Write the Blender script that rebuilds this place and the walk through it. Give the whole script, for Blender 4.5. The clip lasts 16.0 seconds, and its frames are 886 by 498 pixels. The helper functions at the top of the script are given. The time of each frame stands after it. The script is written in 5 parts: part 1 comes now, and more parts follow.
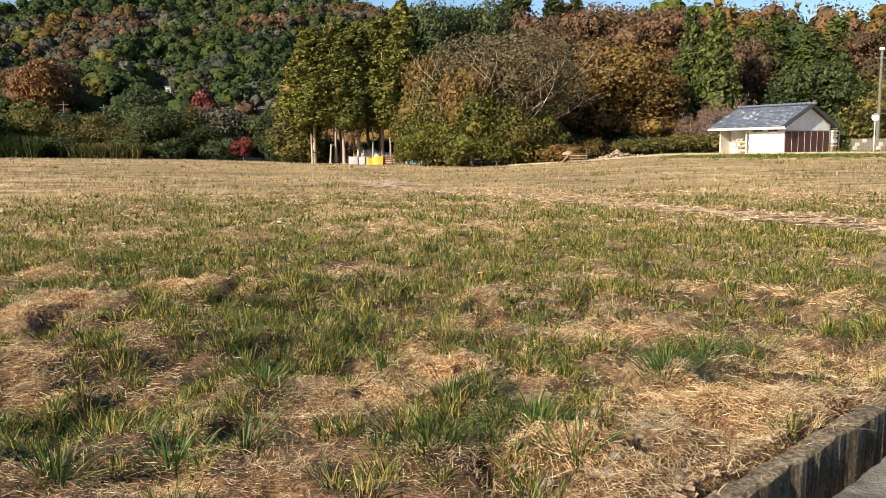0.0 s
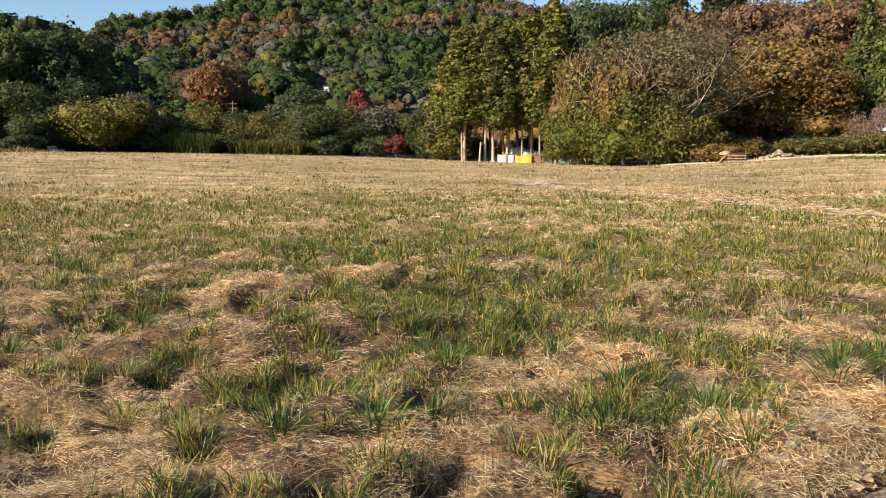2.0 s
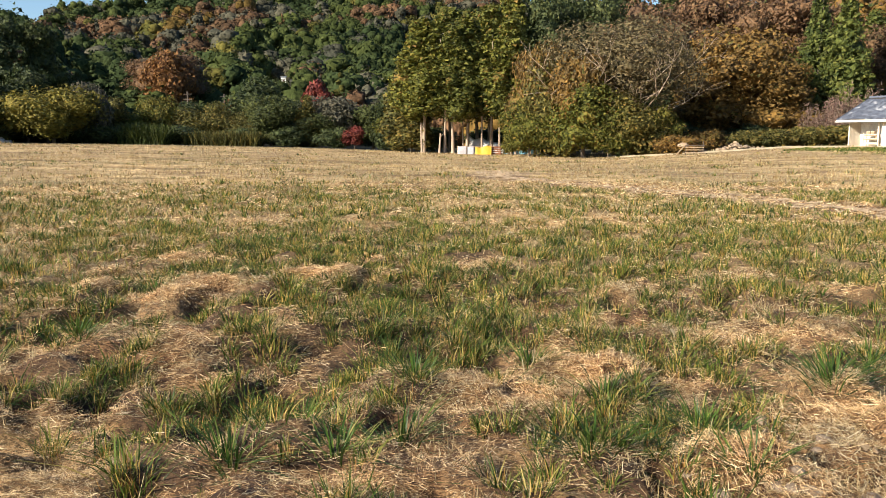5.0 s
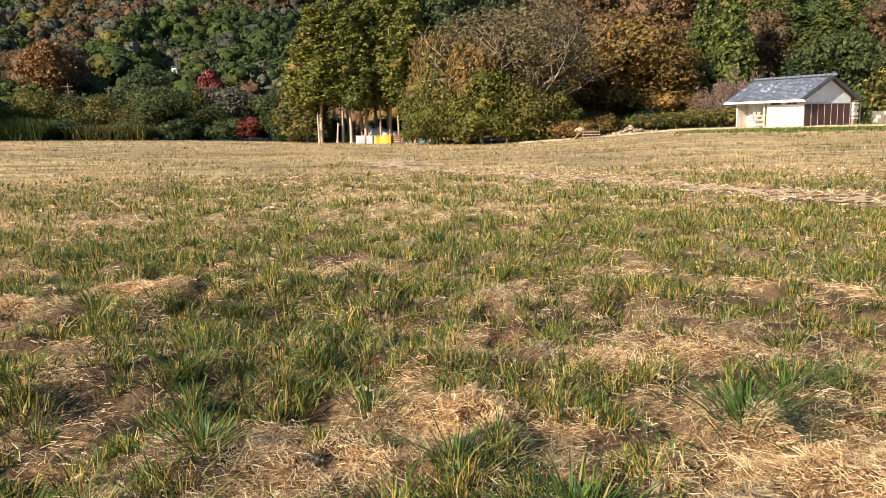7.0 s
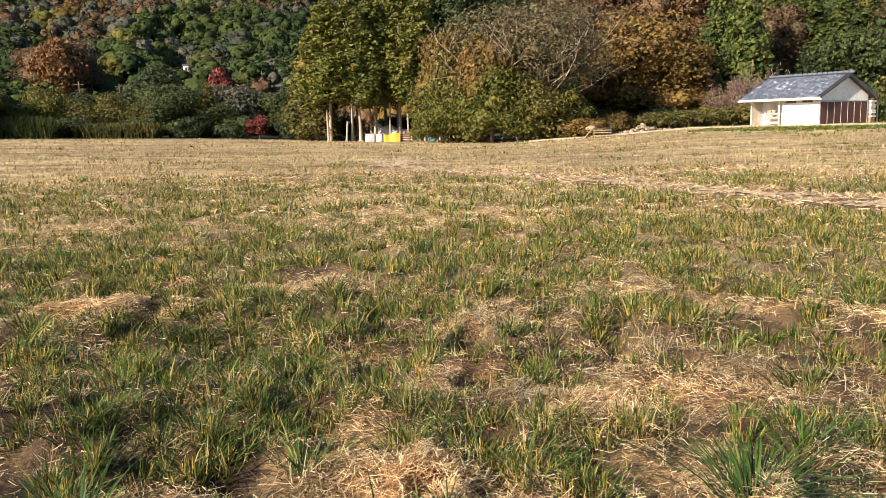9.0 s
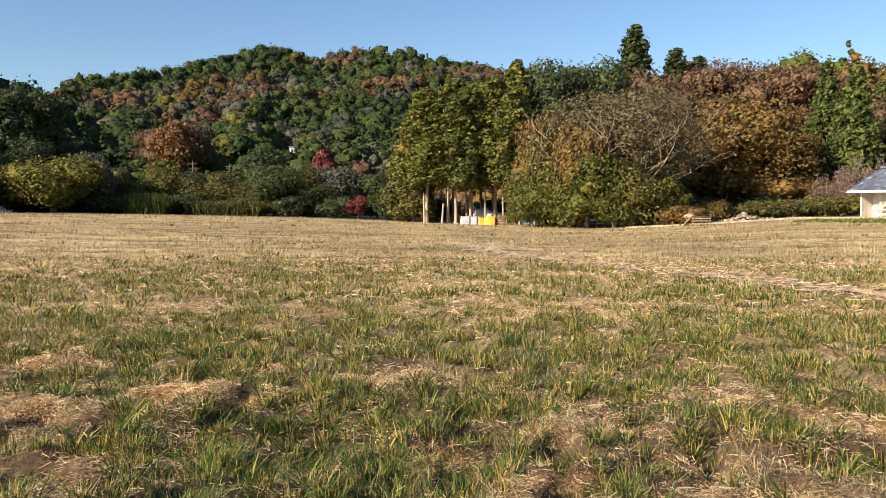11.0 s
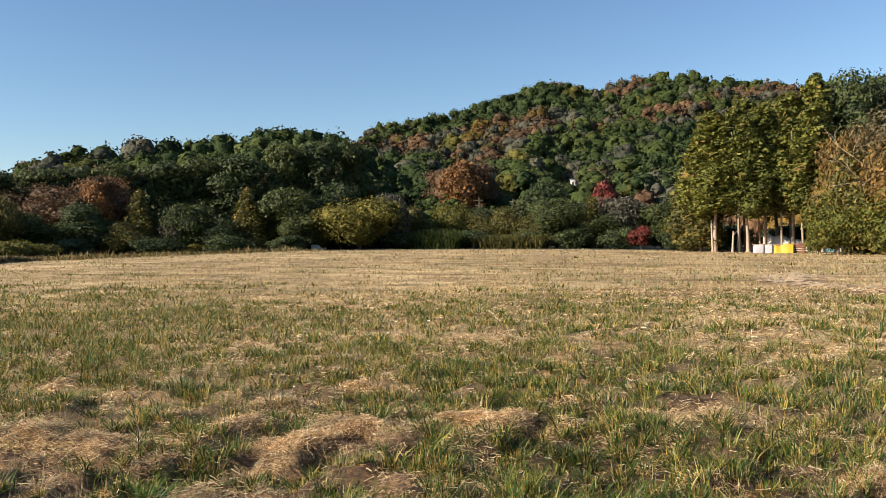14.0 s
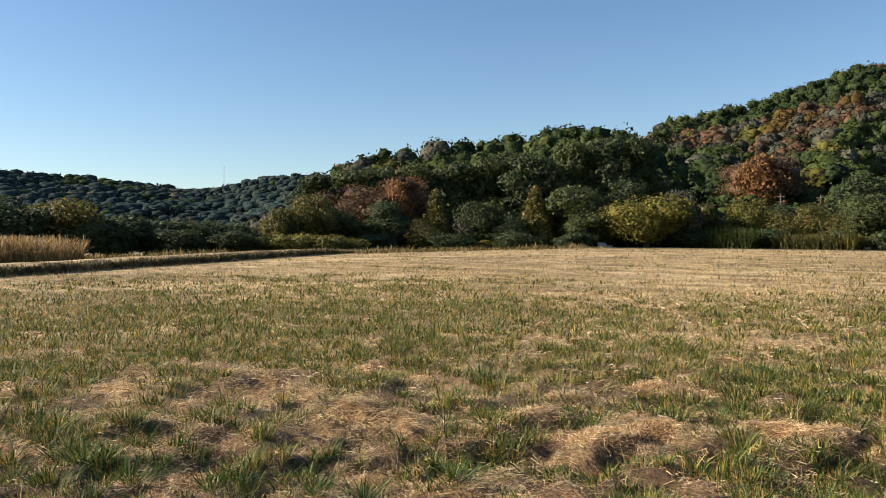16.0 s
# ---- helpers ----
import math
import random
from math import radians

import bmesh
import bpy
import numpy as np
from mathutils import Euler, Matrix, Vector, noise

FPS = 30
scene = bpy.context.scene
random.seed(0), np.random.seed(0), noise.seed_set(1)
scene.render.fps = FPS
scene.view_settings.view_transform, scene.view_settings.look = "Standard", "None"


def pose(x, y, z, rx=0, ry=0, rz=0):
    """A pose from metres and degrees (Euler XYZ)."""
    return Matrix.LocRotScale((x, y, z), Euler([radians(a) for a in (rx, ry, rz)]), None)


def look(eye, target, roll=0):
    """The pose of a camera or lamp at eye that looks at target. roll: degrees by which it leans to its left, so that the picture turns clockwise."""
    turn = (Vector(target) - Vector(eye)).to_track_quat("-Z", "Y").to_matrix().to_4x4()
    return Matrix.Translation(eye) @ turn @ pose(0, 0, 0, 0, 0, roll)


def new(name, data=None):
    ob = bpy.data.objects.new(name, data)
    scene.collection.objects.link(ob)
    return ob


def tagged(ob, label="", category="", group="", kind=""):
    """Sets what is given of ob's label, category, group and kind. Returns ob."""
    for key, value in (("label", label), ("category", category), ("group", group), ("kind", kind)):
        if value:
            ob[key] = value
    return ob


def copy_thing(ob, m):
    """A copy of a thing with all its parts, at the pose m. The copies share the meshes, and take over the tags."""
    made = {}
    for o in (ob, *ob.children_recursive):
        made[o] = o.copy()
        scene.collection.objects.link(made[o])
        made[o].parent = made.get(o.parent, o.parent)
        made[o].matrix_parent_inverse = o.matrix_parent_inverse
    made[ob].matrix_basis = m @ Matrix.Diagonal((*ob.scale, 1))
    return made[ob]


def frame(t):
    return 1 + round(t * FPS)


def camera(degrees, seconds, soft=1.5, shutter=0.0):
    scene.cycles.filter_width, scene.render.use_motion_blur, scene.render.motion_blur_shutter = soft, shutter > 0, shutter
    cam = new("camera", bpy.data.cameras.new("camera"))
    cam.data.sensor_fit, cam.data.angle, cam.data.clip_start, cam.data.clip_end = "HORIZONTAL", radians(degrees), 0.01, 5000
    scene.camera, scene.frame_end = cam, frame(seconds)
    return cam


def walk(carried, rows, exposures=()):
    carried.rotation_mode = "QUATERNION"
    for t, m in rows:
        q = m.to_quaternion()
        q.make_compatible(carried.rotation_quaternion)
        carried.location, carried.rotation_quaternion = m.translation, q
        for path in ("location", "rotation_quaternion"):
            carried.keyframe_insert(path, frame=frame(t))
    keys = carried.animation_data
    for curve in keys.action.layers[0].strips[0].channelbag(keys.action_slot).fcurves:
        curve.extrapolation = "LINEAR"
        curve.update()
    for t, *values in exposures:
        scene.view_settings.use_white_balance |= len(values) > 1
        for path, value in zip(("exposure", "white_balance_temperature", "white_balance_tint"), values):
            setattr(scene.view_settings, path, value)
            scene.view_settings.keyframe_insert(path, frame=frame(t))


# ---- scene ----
cam = camera(57.1, 16.0, 0.9)
PATH = [
    (0, (0.22, -2.048, 1.603), (0.298, -0.064, 1.358), -0.5),
    (0.5, (0.149, -2.179, 1.608), (0.076, -0.196, 1.363), -0.6),
    (1, (-0.011, -2.297, 1.595), (-0.198, -0.322, 1.346), -0.4),
    (1.5, (-0.088, -2.387, 1.595), (-0.323, -0.417, 1.35), 0.1),
    (2, (0.009, -2.428, 1.594), (-0.265, -0.462, 1.347), -0.1),
    (2.5, (0.034, -2.484, 1.589), (-0.374, -0.543, 1.337), -0.4),
    (3, (-0.029, -2.536, 1.589), (-0.46, -0.599, 1.339), -0.3),
    (3.2, (-0.055, -2.537, 1.588), (-0.492, -0.602, 1.336), -0.4),
    (5.3, (-0.105, -1.76, 1.623), (-0.253, 0.217, 1.354), -0.4),
    (5.5, (-0.055, -1.615, 1.607), (-0.197, 0.362, 1.338), -0.8),
    (6, (0.078, -1.262, 1.616), (-0.012, 0.717, 1.345), -1.5),
    (6.5, (0.168, -0.925, 1.588), (0.158, 1.053, 1.294), -1.5),
    (7, (0.329, -0.609, 1.571), (0.38, 1.369, 1.274), -1.2),
    (7.5, (0.452, -0.348, 1.578), (0.506, 1.627, 1.269), -1.3),
    (8, (0.514, -0.065, 1.574), (0.571, 1.911, 1.268), -1.2),
    (8.2, (0.551, 0.014, 1.578), (0.605, 1.99, 1.272), -1.4),
    (10.3, (0.693, 0.207, 1.667), (0.578, 2.19, 1.434), 0.2),
    (10.5, (0.688, 0.213, 1.682), (0.533, 2.197, 1.484), 0.0),
    (11, (0.682, 0.221, 1.737), (0.477, 2.208, 1.636), -0.0),
    (11.5, (0.681, 0.226, 1.794), (0.424, 2.209, 1.777), -0.3),
    (12, (0.682, 0.212, 1.83), (0.413, 2.193, 1.846), -0.6),
    (12.5, (0.701, 0.188, 1.754), (0.396, 2.165, 1.76), -0.6),
    (13, (0.699, 0.152, 1.738), (0.318, 2.116, 1.712), -0.8),
    (13.5, (0.666, 0.106, 1.75), (0.044, 2.007, 1.724), -1.1),
    (14, (0.618, 0.075, 1.76), (-0.242, 1.88, 1.745), -1.4),
    (14.5, (0.587, 0.053, 1.765), (-0.458, 1.758, 1.756), -1.4),
    (15, (0.577, 0.017, 1.766), (-0.6, 1.634, 1.757), -1.1),
    (15.5, (0.57, -0.029, 1.767), (-0.737, 1.485, 1.756), -0.7),
    (16, (0.531, -0.011, 1.751), (-0.891, 1.394, 1.742), -0.6),
]
walk(cam, [(t, look(eye, target, roll)) for t, eye, target, roll in PATH], [(0.0, 0.98), (1.5, 1.06), (3.2, 1.12), (5.5, 1.12), (8.2, 1.15), (10.5, 1.06), (16.0, 1.0)])


# ---- world and sun ----
SUN_AZ, SUN_EL = 228.0, 26.0          # degrees, clockwise from +y
world = bpy.data.worlds.new("sky")
scene.world = world
world.use_nodes = True
wn = world.node_tree
sky = wn.nodes.new("ShaderNodeTexSky")
sky.sky_type, sky.sun_disc = "NISHITA", False
sky.sun_elevation, sky.sun_rotation = radians(SUN_EL), radians(SUN_AZ)
sky.altitude, sky.air_density, sky.dust_density, sky.ozone_density = 100, 1.0, 0.3, 2.4
clear = wn.nodes.new("ShaderNodeHueSaturation")
clear.inputs["Hue"].default_value, clear.inputs["Saturation"].default_value = 0.503, 1.10
wn.links.new(sky.outputs[0], clear.inputs["Color"])
wn.links.new(clear.outputs[0], wn.nodes["Background"].inputs[0])
wn.nodes["Background"].inputs[1].default_value = 0.0755
sun = new("sun", bpy.data.lights.new("sun", "SUN"))
sun.data.energy, sun.data.angle, sun.data.color = 5.0, radians(0.55), (1.0, 0.90, 0.75)
sa, se = radians(SUN_AZ), radians(SUN_EL)
sun.matrix_world = look((0, 0, 60), Vector((0, 0, 60)) - Vector((math.sin(sa) * math.cos(se), math.cos(sa) * math.cos(se), math.sin(se))))


# ---- materials ----
def mat(name):
    m = bpy.data.materials.new(name)
    m.use_nodes = True
    nt = m.node_tree
    return m, nt, nt.nodes["Principled BSDF"]


def ramp(nt, source, stops):
    r = nt.nodes.new("ShaderNodeValToRGB")
    el = r.color_ramp.elements
    while len(el) < len(stops):
        el.new(0.5)
    for e, (p, c) in zip(el, stops):
        e.position, e.color = p, (*c, 1)
    nt.links.new(source, r.inputs[0])
    return r.outputs[0]


def tex(nt, scale, detail=4, rough=0.55, coords="Object", stretch=None):
    tc = nt.nodes.new("ShaderNodeTexCoord")
    n = nt.nodes.new("ShaderNodeTexNoise")
    n.inputs["Scale"].default_value, n.inputs["Detail"].default_value, n.inputs["Roughness"].default_value = scale, detail, rough
    src = tc.outputs[coords]
    if stretch:
        mp = nt.nodes.new("ShaderNodeMapping")
        mp.inputs["Scale"].default_value = stretch
        nt.links.new(src, mp.inputs[0])
        src = mp.outputs[0]
    nt.links.new(src, n.inputs["Vector"])
    return n.outputs["Fac"]


def mix(nt, fac, a, b, mode="MIX"):
    n = nt.nodes.new("ShaderNodeMix")
    n.data_type, n.blend_type = "RGBA", mode
    for sock, v in ((n.inputs[0], fac), (n.inputs[6], a), (n.inputs[7], b)):
        if isinstance(v, (int, float)):
            sock.default_value = v
        elif isinstance(v, tuple):
            sock.default_value = (*v, 1)
        else:
            nt.links.new(v, sock)
    return n.outputs[2]


def bump(nt, bsdf, height, strength, dist):
    b = nt.nodes.new("ShaderNodeBump")
    b.inputs["Strength"].default_value, b.inputs["Distance"].default_value = strength, dist
    nt.links.new(height, b.inputs["Height"])
    nt.links.new(b.outputs[0], bsdf.inputs["Normal"])


def leaf_mat(name, stops, trans=0.3, rough=0.6, big=0.0, clump_shade=0.0, gloss=0.3):
    """Foliage: every leaf its own tone, every plant a little lighter or darker."""
    m, nt, b = mat(name)
    geo, info = nt.nodes.new("ShaderNodeNewGeometry"), nt.nodes.new("ShaderNodeObjectInfo")
    col = ramp(nt, geo.outputs["Random Per Island"], stops)
    tone = ramp(nt, info.outputs["Random"], [(0, (0.75, 0.78, 0.75)), (1, (1.2, 1.15, 1.1))])
    col = mix(nt, 1.0, col, tone, "MULTIPLY")
    if big:
        patch = ramp(nt, tex(nt, big, 2), [(0.35, (0.7, 0.75, 0.75)), (0.65, (1.25, 1.2, 1.1))])
        col = mix(nt, 1.0, col, patch, "MULTIPLY")
    # low spots of the bump coloured darker: shade between sprays, painted in
    if clump_shade:
        sprays = tex(nt, clump_shade, 3, 0.6)
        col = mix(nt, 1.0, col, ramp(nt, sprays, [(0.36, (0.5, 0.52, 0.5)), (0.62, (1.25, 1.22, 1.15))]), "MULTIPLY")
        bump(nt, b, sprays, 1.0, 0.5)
    nt.links.new(col, b.inputs["Base Color"])
    b.inputs["Roughness"].default_value = rough
    b.inputs["Specular IOR Level"].default_value = gloss
    tr, ms = nt.nodes.new("ShaderNodeBsdfTranslucent"), nt.nodes.new("ShaderNodeMixShader")
    nt.links.new(col, tr.inputs[0])
    ms.inputs[0].default_value = trans
    nt.links.new(b.outputs[0], ms.inputs[1])
    nt.links.new(tr.outputs[0], ms.inputs[2])
    nt.links.new(ms.outputs[0], nt.nodes["Material Output"].inputs[0])
    return m


def plain(name, a, b_col, scale, rough=0.7, bump_s=0.3, dist=0.01, metal=0.0, stretch=None, fine=None):
    """A surface of two mottled tones with a finer grain over it."""
    m, nt, b = mat(name)
    n1, n2 = tex(nt, scale, 5, stretch=stretch), tex(nt, fine or scale * 9, 4, stretch=stretch)
    col = ramp(nt, n1, [(0.3, a), (0.7, b_col)])
    grain = ramp(nt, n2, [(0.25, (0.72, 0.72, 0.72)), (0.75, (1.18, 1.18, 1.18))])
    nt.links.new(mix(nt, 1.0, col, grain, "MULTIPLY"), b.inputs["Base Color"])
    b.inputs["Roughness"].default_value, b.inputs["Metallic"].default_value = rough, metal
    bump(nt, b, n2, bump_s, dist)
    return m


GREENS = {
    "dark": [(0, (0.026, 0.040, 0.016)), (0.5, (0.052, 0.072, 0.027)), (1, (0.092, 0.108, 0.038))],
    "evergreen": [(0, (0.033, 0.046, 0.016)), (0.5, (0.07, 0.088, 0.027)), (1, (0.12, 0.132, 0.04))],
    "olive": [(0, (0.06, 0.062, 0.018)), (0.5, (0.12, 0.112, 0.03)), (0.85, (0.18, 0.15, 0.038)), (1, (0.26, 0.17, 0.045))],
    "cedar": [(0, (0.052, 0.064, 0.013)), (0.5, (0.115, 0.125, 0.022)), (0.92, (0.18, 0.17, 0.032)), (1, (0.22, 0.13, 0.035))],
    "bright": [(0, (0.036, 0.054, 0.014)), (0.5, (0.078, 0.10, 0.022)), (1, (0.135, 0.145, 0.034))],
    "autumn": [(0, (0.085, 0.056, 0.02)), (0.45, (0.165, 0.102, 0.03)), (0.85, (0.25, 0.148, 0.04)), (1, (0.10, 0.105, 0.03))],
    "rust": [(0, (0.09, 0.055, 0.034)), (0.5, (0.16, 0.092, 0.052)), (0.9, (0.22, 0.13, 0.07)), (1, (0.10, 0.085, 0.042))],
    "twig": [(0, (0.07, 0.06, 0.032)), (0.5, (0.135, 0.11, 0.055)), (1, (0.20, 0.155, 0.085))],
    "pink_twig": [(0, (0.14, 0.085, 0.075)), (0.5, (0.22, 0.14, 0.12)), (1, (0.30, 0.22, 0.18))],
    "yellow": [(0, (0.09, 0.09, 0.02)), (0.5, (0.165, 0.15, 0.028)), (1, (0.25, 0.20, 0.04))],
    "red": [(0, (0.09, 0.02, 0.018)), (0.5, (0.18, 0.035, 0.03)), (1, (0.25, 0.07, 0.045))],
    "grey": [(0, (0.06, 0.06, 0.042)), (0.5, (0.105, 0.10, 0.07)), (1, (0.16, 0.14, 0.10))],
    "reed": [(0, (0.17, 0.115, 0.05)), (0.5, (0.27, 0.185, 0.085)), (1, (0.36, 0.26, 0.13))],
    # blue-green tone that puts distance haze into the leaf colour
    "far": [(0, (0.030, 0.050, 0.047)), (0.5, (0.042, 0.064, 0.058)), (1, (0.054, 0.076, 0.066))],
    "orange": [(0, (0.12, 0.055, 0.022)), (0.5, (0.21, 0.10, 0.034)), (1, (0.27, 0.14, 0.045))],
}
LEAF = {k: leaf_mat("foliage_" + k, [(p, tuple(1.2 * q for q in c)) for p, c in v], clump_shade=2.2) for k, v in GREENS.items()}
# hill woods: tones narrowed, blue raised to paint haze into the colour
HILL = {k: leaf_mat("hazed_foliage_" + k, [(p, tuple(f * (0.3 * q + 0.65 * m) for q, m, f in zip(c, v[1][1], (0.95, 0.97, 1.12)))) for p, c in v], 0.12, 0.85, big=0.05, clump_shade=0.75, gloss=0.05) for k, v in GREENS.items()}
GRASS = leaf_mat("green_grass", [(0, (0.026, 0.047, 0.009)), (0.4, (0.062, 0.102, 0.017)), (0.72, (0.12, 0.16, 0.03)), (0.88, (0.24, 0.23, 0.055)), (1, (0.48, 0.37, 0.14))], 0.24, 0.5, big=1.1, gloss=0.16)
DARK_GRASS = leaf_mat("dark_tuft_grass", [(0, (0.025, 0.052, 0.010)), (0.5, (0.055, 0.105, 0.018)), (0.85, (0.10, 0.15, 0.028)), (1, (0.30, 0.26, 0.09))], 0.24, 0.45, gloss=0.2)
STALK = leaf_mat("golden_stalk", [(0, (0.26, 0.13, 0.035)), (0.4, (0.46, 0.29, 0.08)), (0.8, (0.62, 0.44, 0.16)), (1, (0.30, 0.30, 0.06))], 0.25, 0.5, big=1.1, gloss=0.15)
STRAW = leaf_mat("dry_straw", [(0, (0.09, 0.045, 0.024)), (0.25, (0.26, 0.14, 0.07)), (0.5, (0.56, 0.39, 0.21)), (0.8, (0.76, 0.59, 0.36)), (1, (0.82, 0.71, 0.52))], 0.22, 0.6, big=1.6, gloss=0.15)
STUBBLE = leaf_mat("golden_stubble", [(0, (0.19, 0.10, 0.045)), (0.35, (0.42, 0.28, 0.13)), (0.75, (0.61, 0.46, 0.25)), (1, (0.72, 0.60, 0.40))], 0.3, 0.5, big=0.22)

BARK = plain("bark", (0.10, 0.075, 0.055), (0.19, 0.15, 0.115), 1.2, 0.9, 0.8, 0.03, stretch=(4, 4, 0.8))
PALE_BARK = plain("pale_cedar_bark", (0.30, 0.22, 0.15), (0.46, 0.36, 0.27), 1.0, 0.85, 0.6, 0.02, stretch=(4, 4, 0.6))
CONCRETE = plain("weathered_concrete", (0.055, 0.045, 0.034), (0.30, 0.26, 0.20), 9.0, 0.95, 1.0, 0.05, fine=45)
SLAB = plain("mossy_concrete", (0.075, 0.066, 0.046), (0.24, 0.21, 0.16), 6.0, 0.95, 0.9, 0.012, fine=50)


def gutter_mat():
    """Old concrete: pale worn aggregate, dark growth running down in streaks."""
    m, nt, b = mat("streaked_concrete")
    fine, run, blot = tex(nt, 42, 5, 0.75), tex(nt, 9, 5, 0.65, stretch=(3.0, 3.0, 0.35)), tex(nt, 6, 5, 0.6)
    col = ramp(nt, fine, [(0.3, (0.09, 0.07, 0.045)), (0.5, (0.28, 0.225, 0.155)), (0.7, (0.55, 0.47, 0.36))])
    col = mix(nt, 1.0, col, ramp(nt, run, [(0.4, (0.4, 0.32, 0.24)), (0.58, (1.0, 0.96, 0.9))]), "MULTIPLY")
    col = mix(nt, 1.0, col, ramp(nt, blot, [(0.35, (0.6, 0.58, 0.52)), (0.6, (1.1, 1.08, 1.0))]), "MULTIPLY")
    nt.links.new(col, b.inputs["Base Color"])
    b.inputs["Roughness"].default_value = 0.95
    bump(nt, b, fine, 1.0, 0.02)
    return m


GUTTER = gutter_mat()
PLASTER = plain("white_plaster", (0.66, 0.655, 0.64), (0.76, 0.755, 0.74), 0.9, 0.85, 0.08, 0.002)
PANEL = plain("brown_cladding", (0.062, 0.022, 0.018), (0.098, 0.038, 0.03), 1.4, 0.7, 0.2, 0.004, stretch=(6, 6, 0.6))
TIMBER = plain("weathered_timber", (0.26, 0.18, 0.11), (0.42, 0.31, 0.20), 2.0, 0.8, 0.4, 0.006, stretch=(5, 5, 0.7))
PALE_TIMBER = plain("pale_timber", (0.55, 0.47, 0.36), (0.70, 0.62, 0.50), 2.0, 0.75, 0.3, 0.004, stretch=(5, 5, 0.7))
DARK_WOOD = plain("dark_wood", (0.05, 0.034, 0.025), (0.10, 0.07, 0.05), 2.0, 0.7, 0.3, 0.005)
GREY_BOARD = plain("dark_grey_board", (0.045, 0.047, 0.052), (0.085, 0.088, 0.095), 2.0, 0.6, 0.2, 0.004)
METAL = plain("galvanised_metal", (0.42, 0.43, 0.44), (0.56, 0.57, 0.58), 2.0, 0.4, 0.1, 0.002, metal=0.8)
YELLOW_SHEET = plain("yellow_sheet", (0.50, 0.28, 0.02), (0.60, 0.36, 0.03), 1.2, 0.5, 0.3, 0.01)
GREY_SHEET = plain("pale_grey_sheet", (0.33, 0.31, 0.32), (0.44, 0.42, 0.43), 1.0, 0.55, 0.3, 0.01)
BLUE_SHEET = plain("blue_sheet", (0.12, 0.34, 0.42), (0.22, 0.46, 0.52), 1.0, 0.5, 0.3, 0.01)
WHITE_SHEET = plain("white_tarpaulin", (0.66, 0.62, 0.58), (0.78, 0.75, 0.70), 1.0, 0.6, 0.5, 0.02)
RUSTY = plain("rust_brown_metal", (0.13, 0.045, 0.02), (0.20, 0.08, 0.035), 2.0, 0.7, 0.3, 0.005)
STONE = plain("field_stone", (0.26, 0.23, 0.19), (0.46, 0.42, 0.36), 2.5, 0.9, 0.6, 0.02)
LOG = plain("cut_log", (0.30, 0.20, 0.12), (0.48, 0.36, 0.24), 3.0, 0.85, 0.4, 0.01)


def roof_mat():
    m, nt, b = mat("glazed_roof_tile")
    geo = nt.nodes.new("ShaderNodeNewGeometry")
    # the palest stops paint sun glare onto a few tiles
    col = ramp(nt, geo.outputs["Random Per Island"], [(0, (0.075, 0.085, 0.11)), (0.6, (0.13, 0.145, 0.18)), (0.88, (0.19, 0.205, 0.24)), (0.95, (0.30, 0.31, 0.34)), (1, (0.44, 0.44, 0.46))])
    nt.links.new(mix(nt, 1.0, col, ramp(nt, tex(nt, 6, 4), [(0.3, (0.8, 0.8, 0.8)), (0.7, (1.15, 1.15, 1.15))]), "MULTIPLY"), b.inputs["Base Color"])
    b.inputs["Roughness"].default_value = 0.38
    return m


TILE = roof_mat()


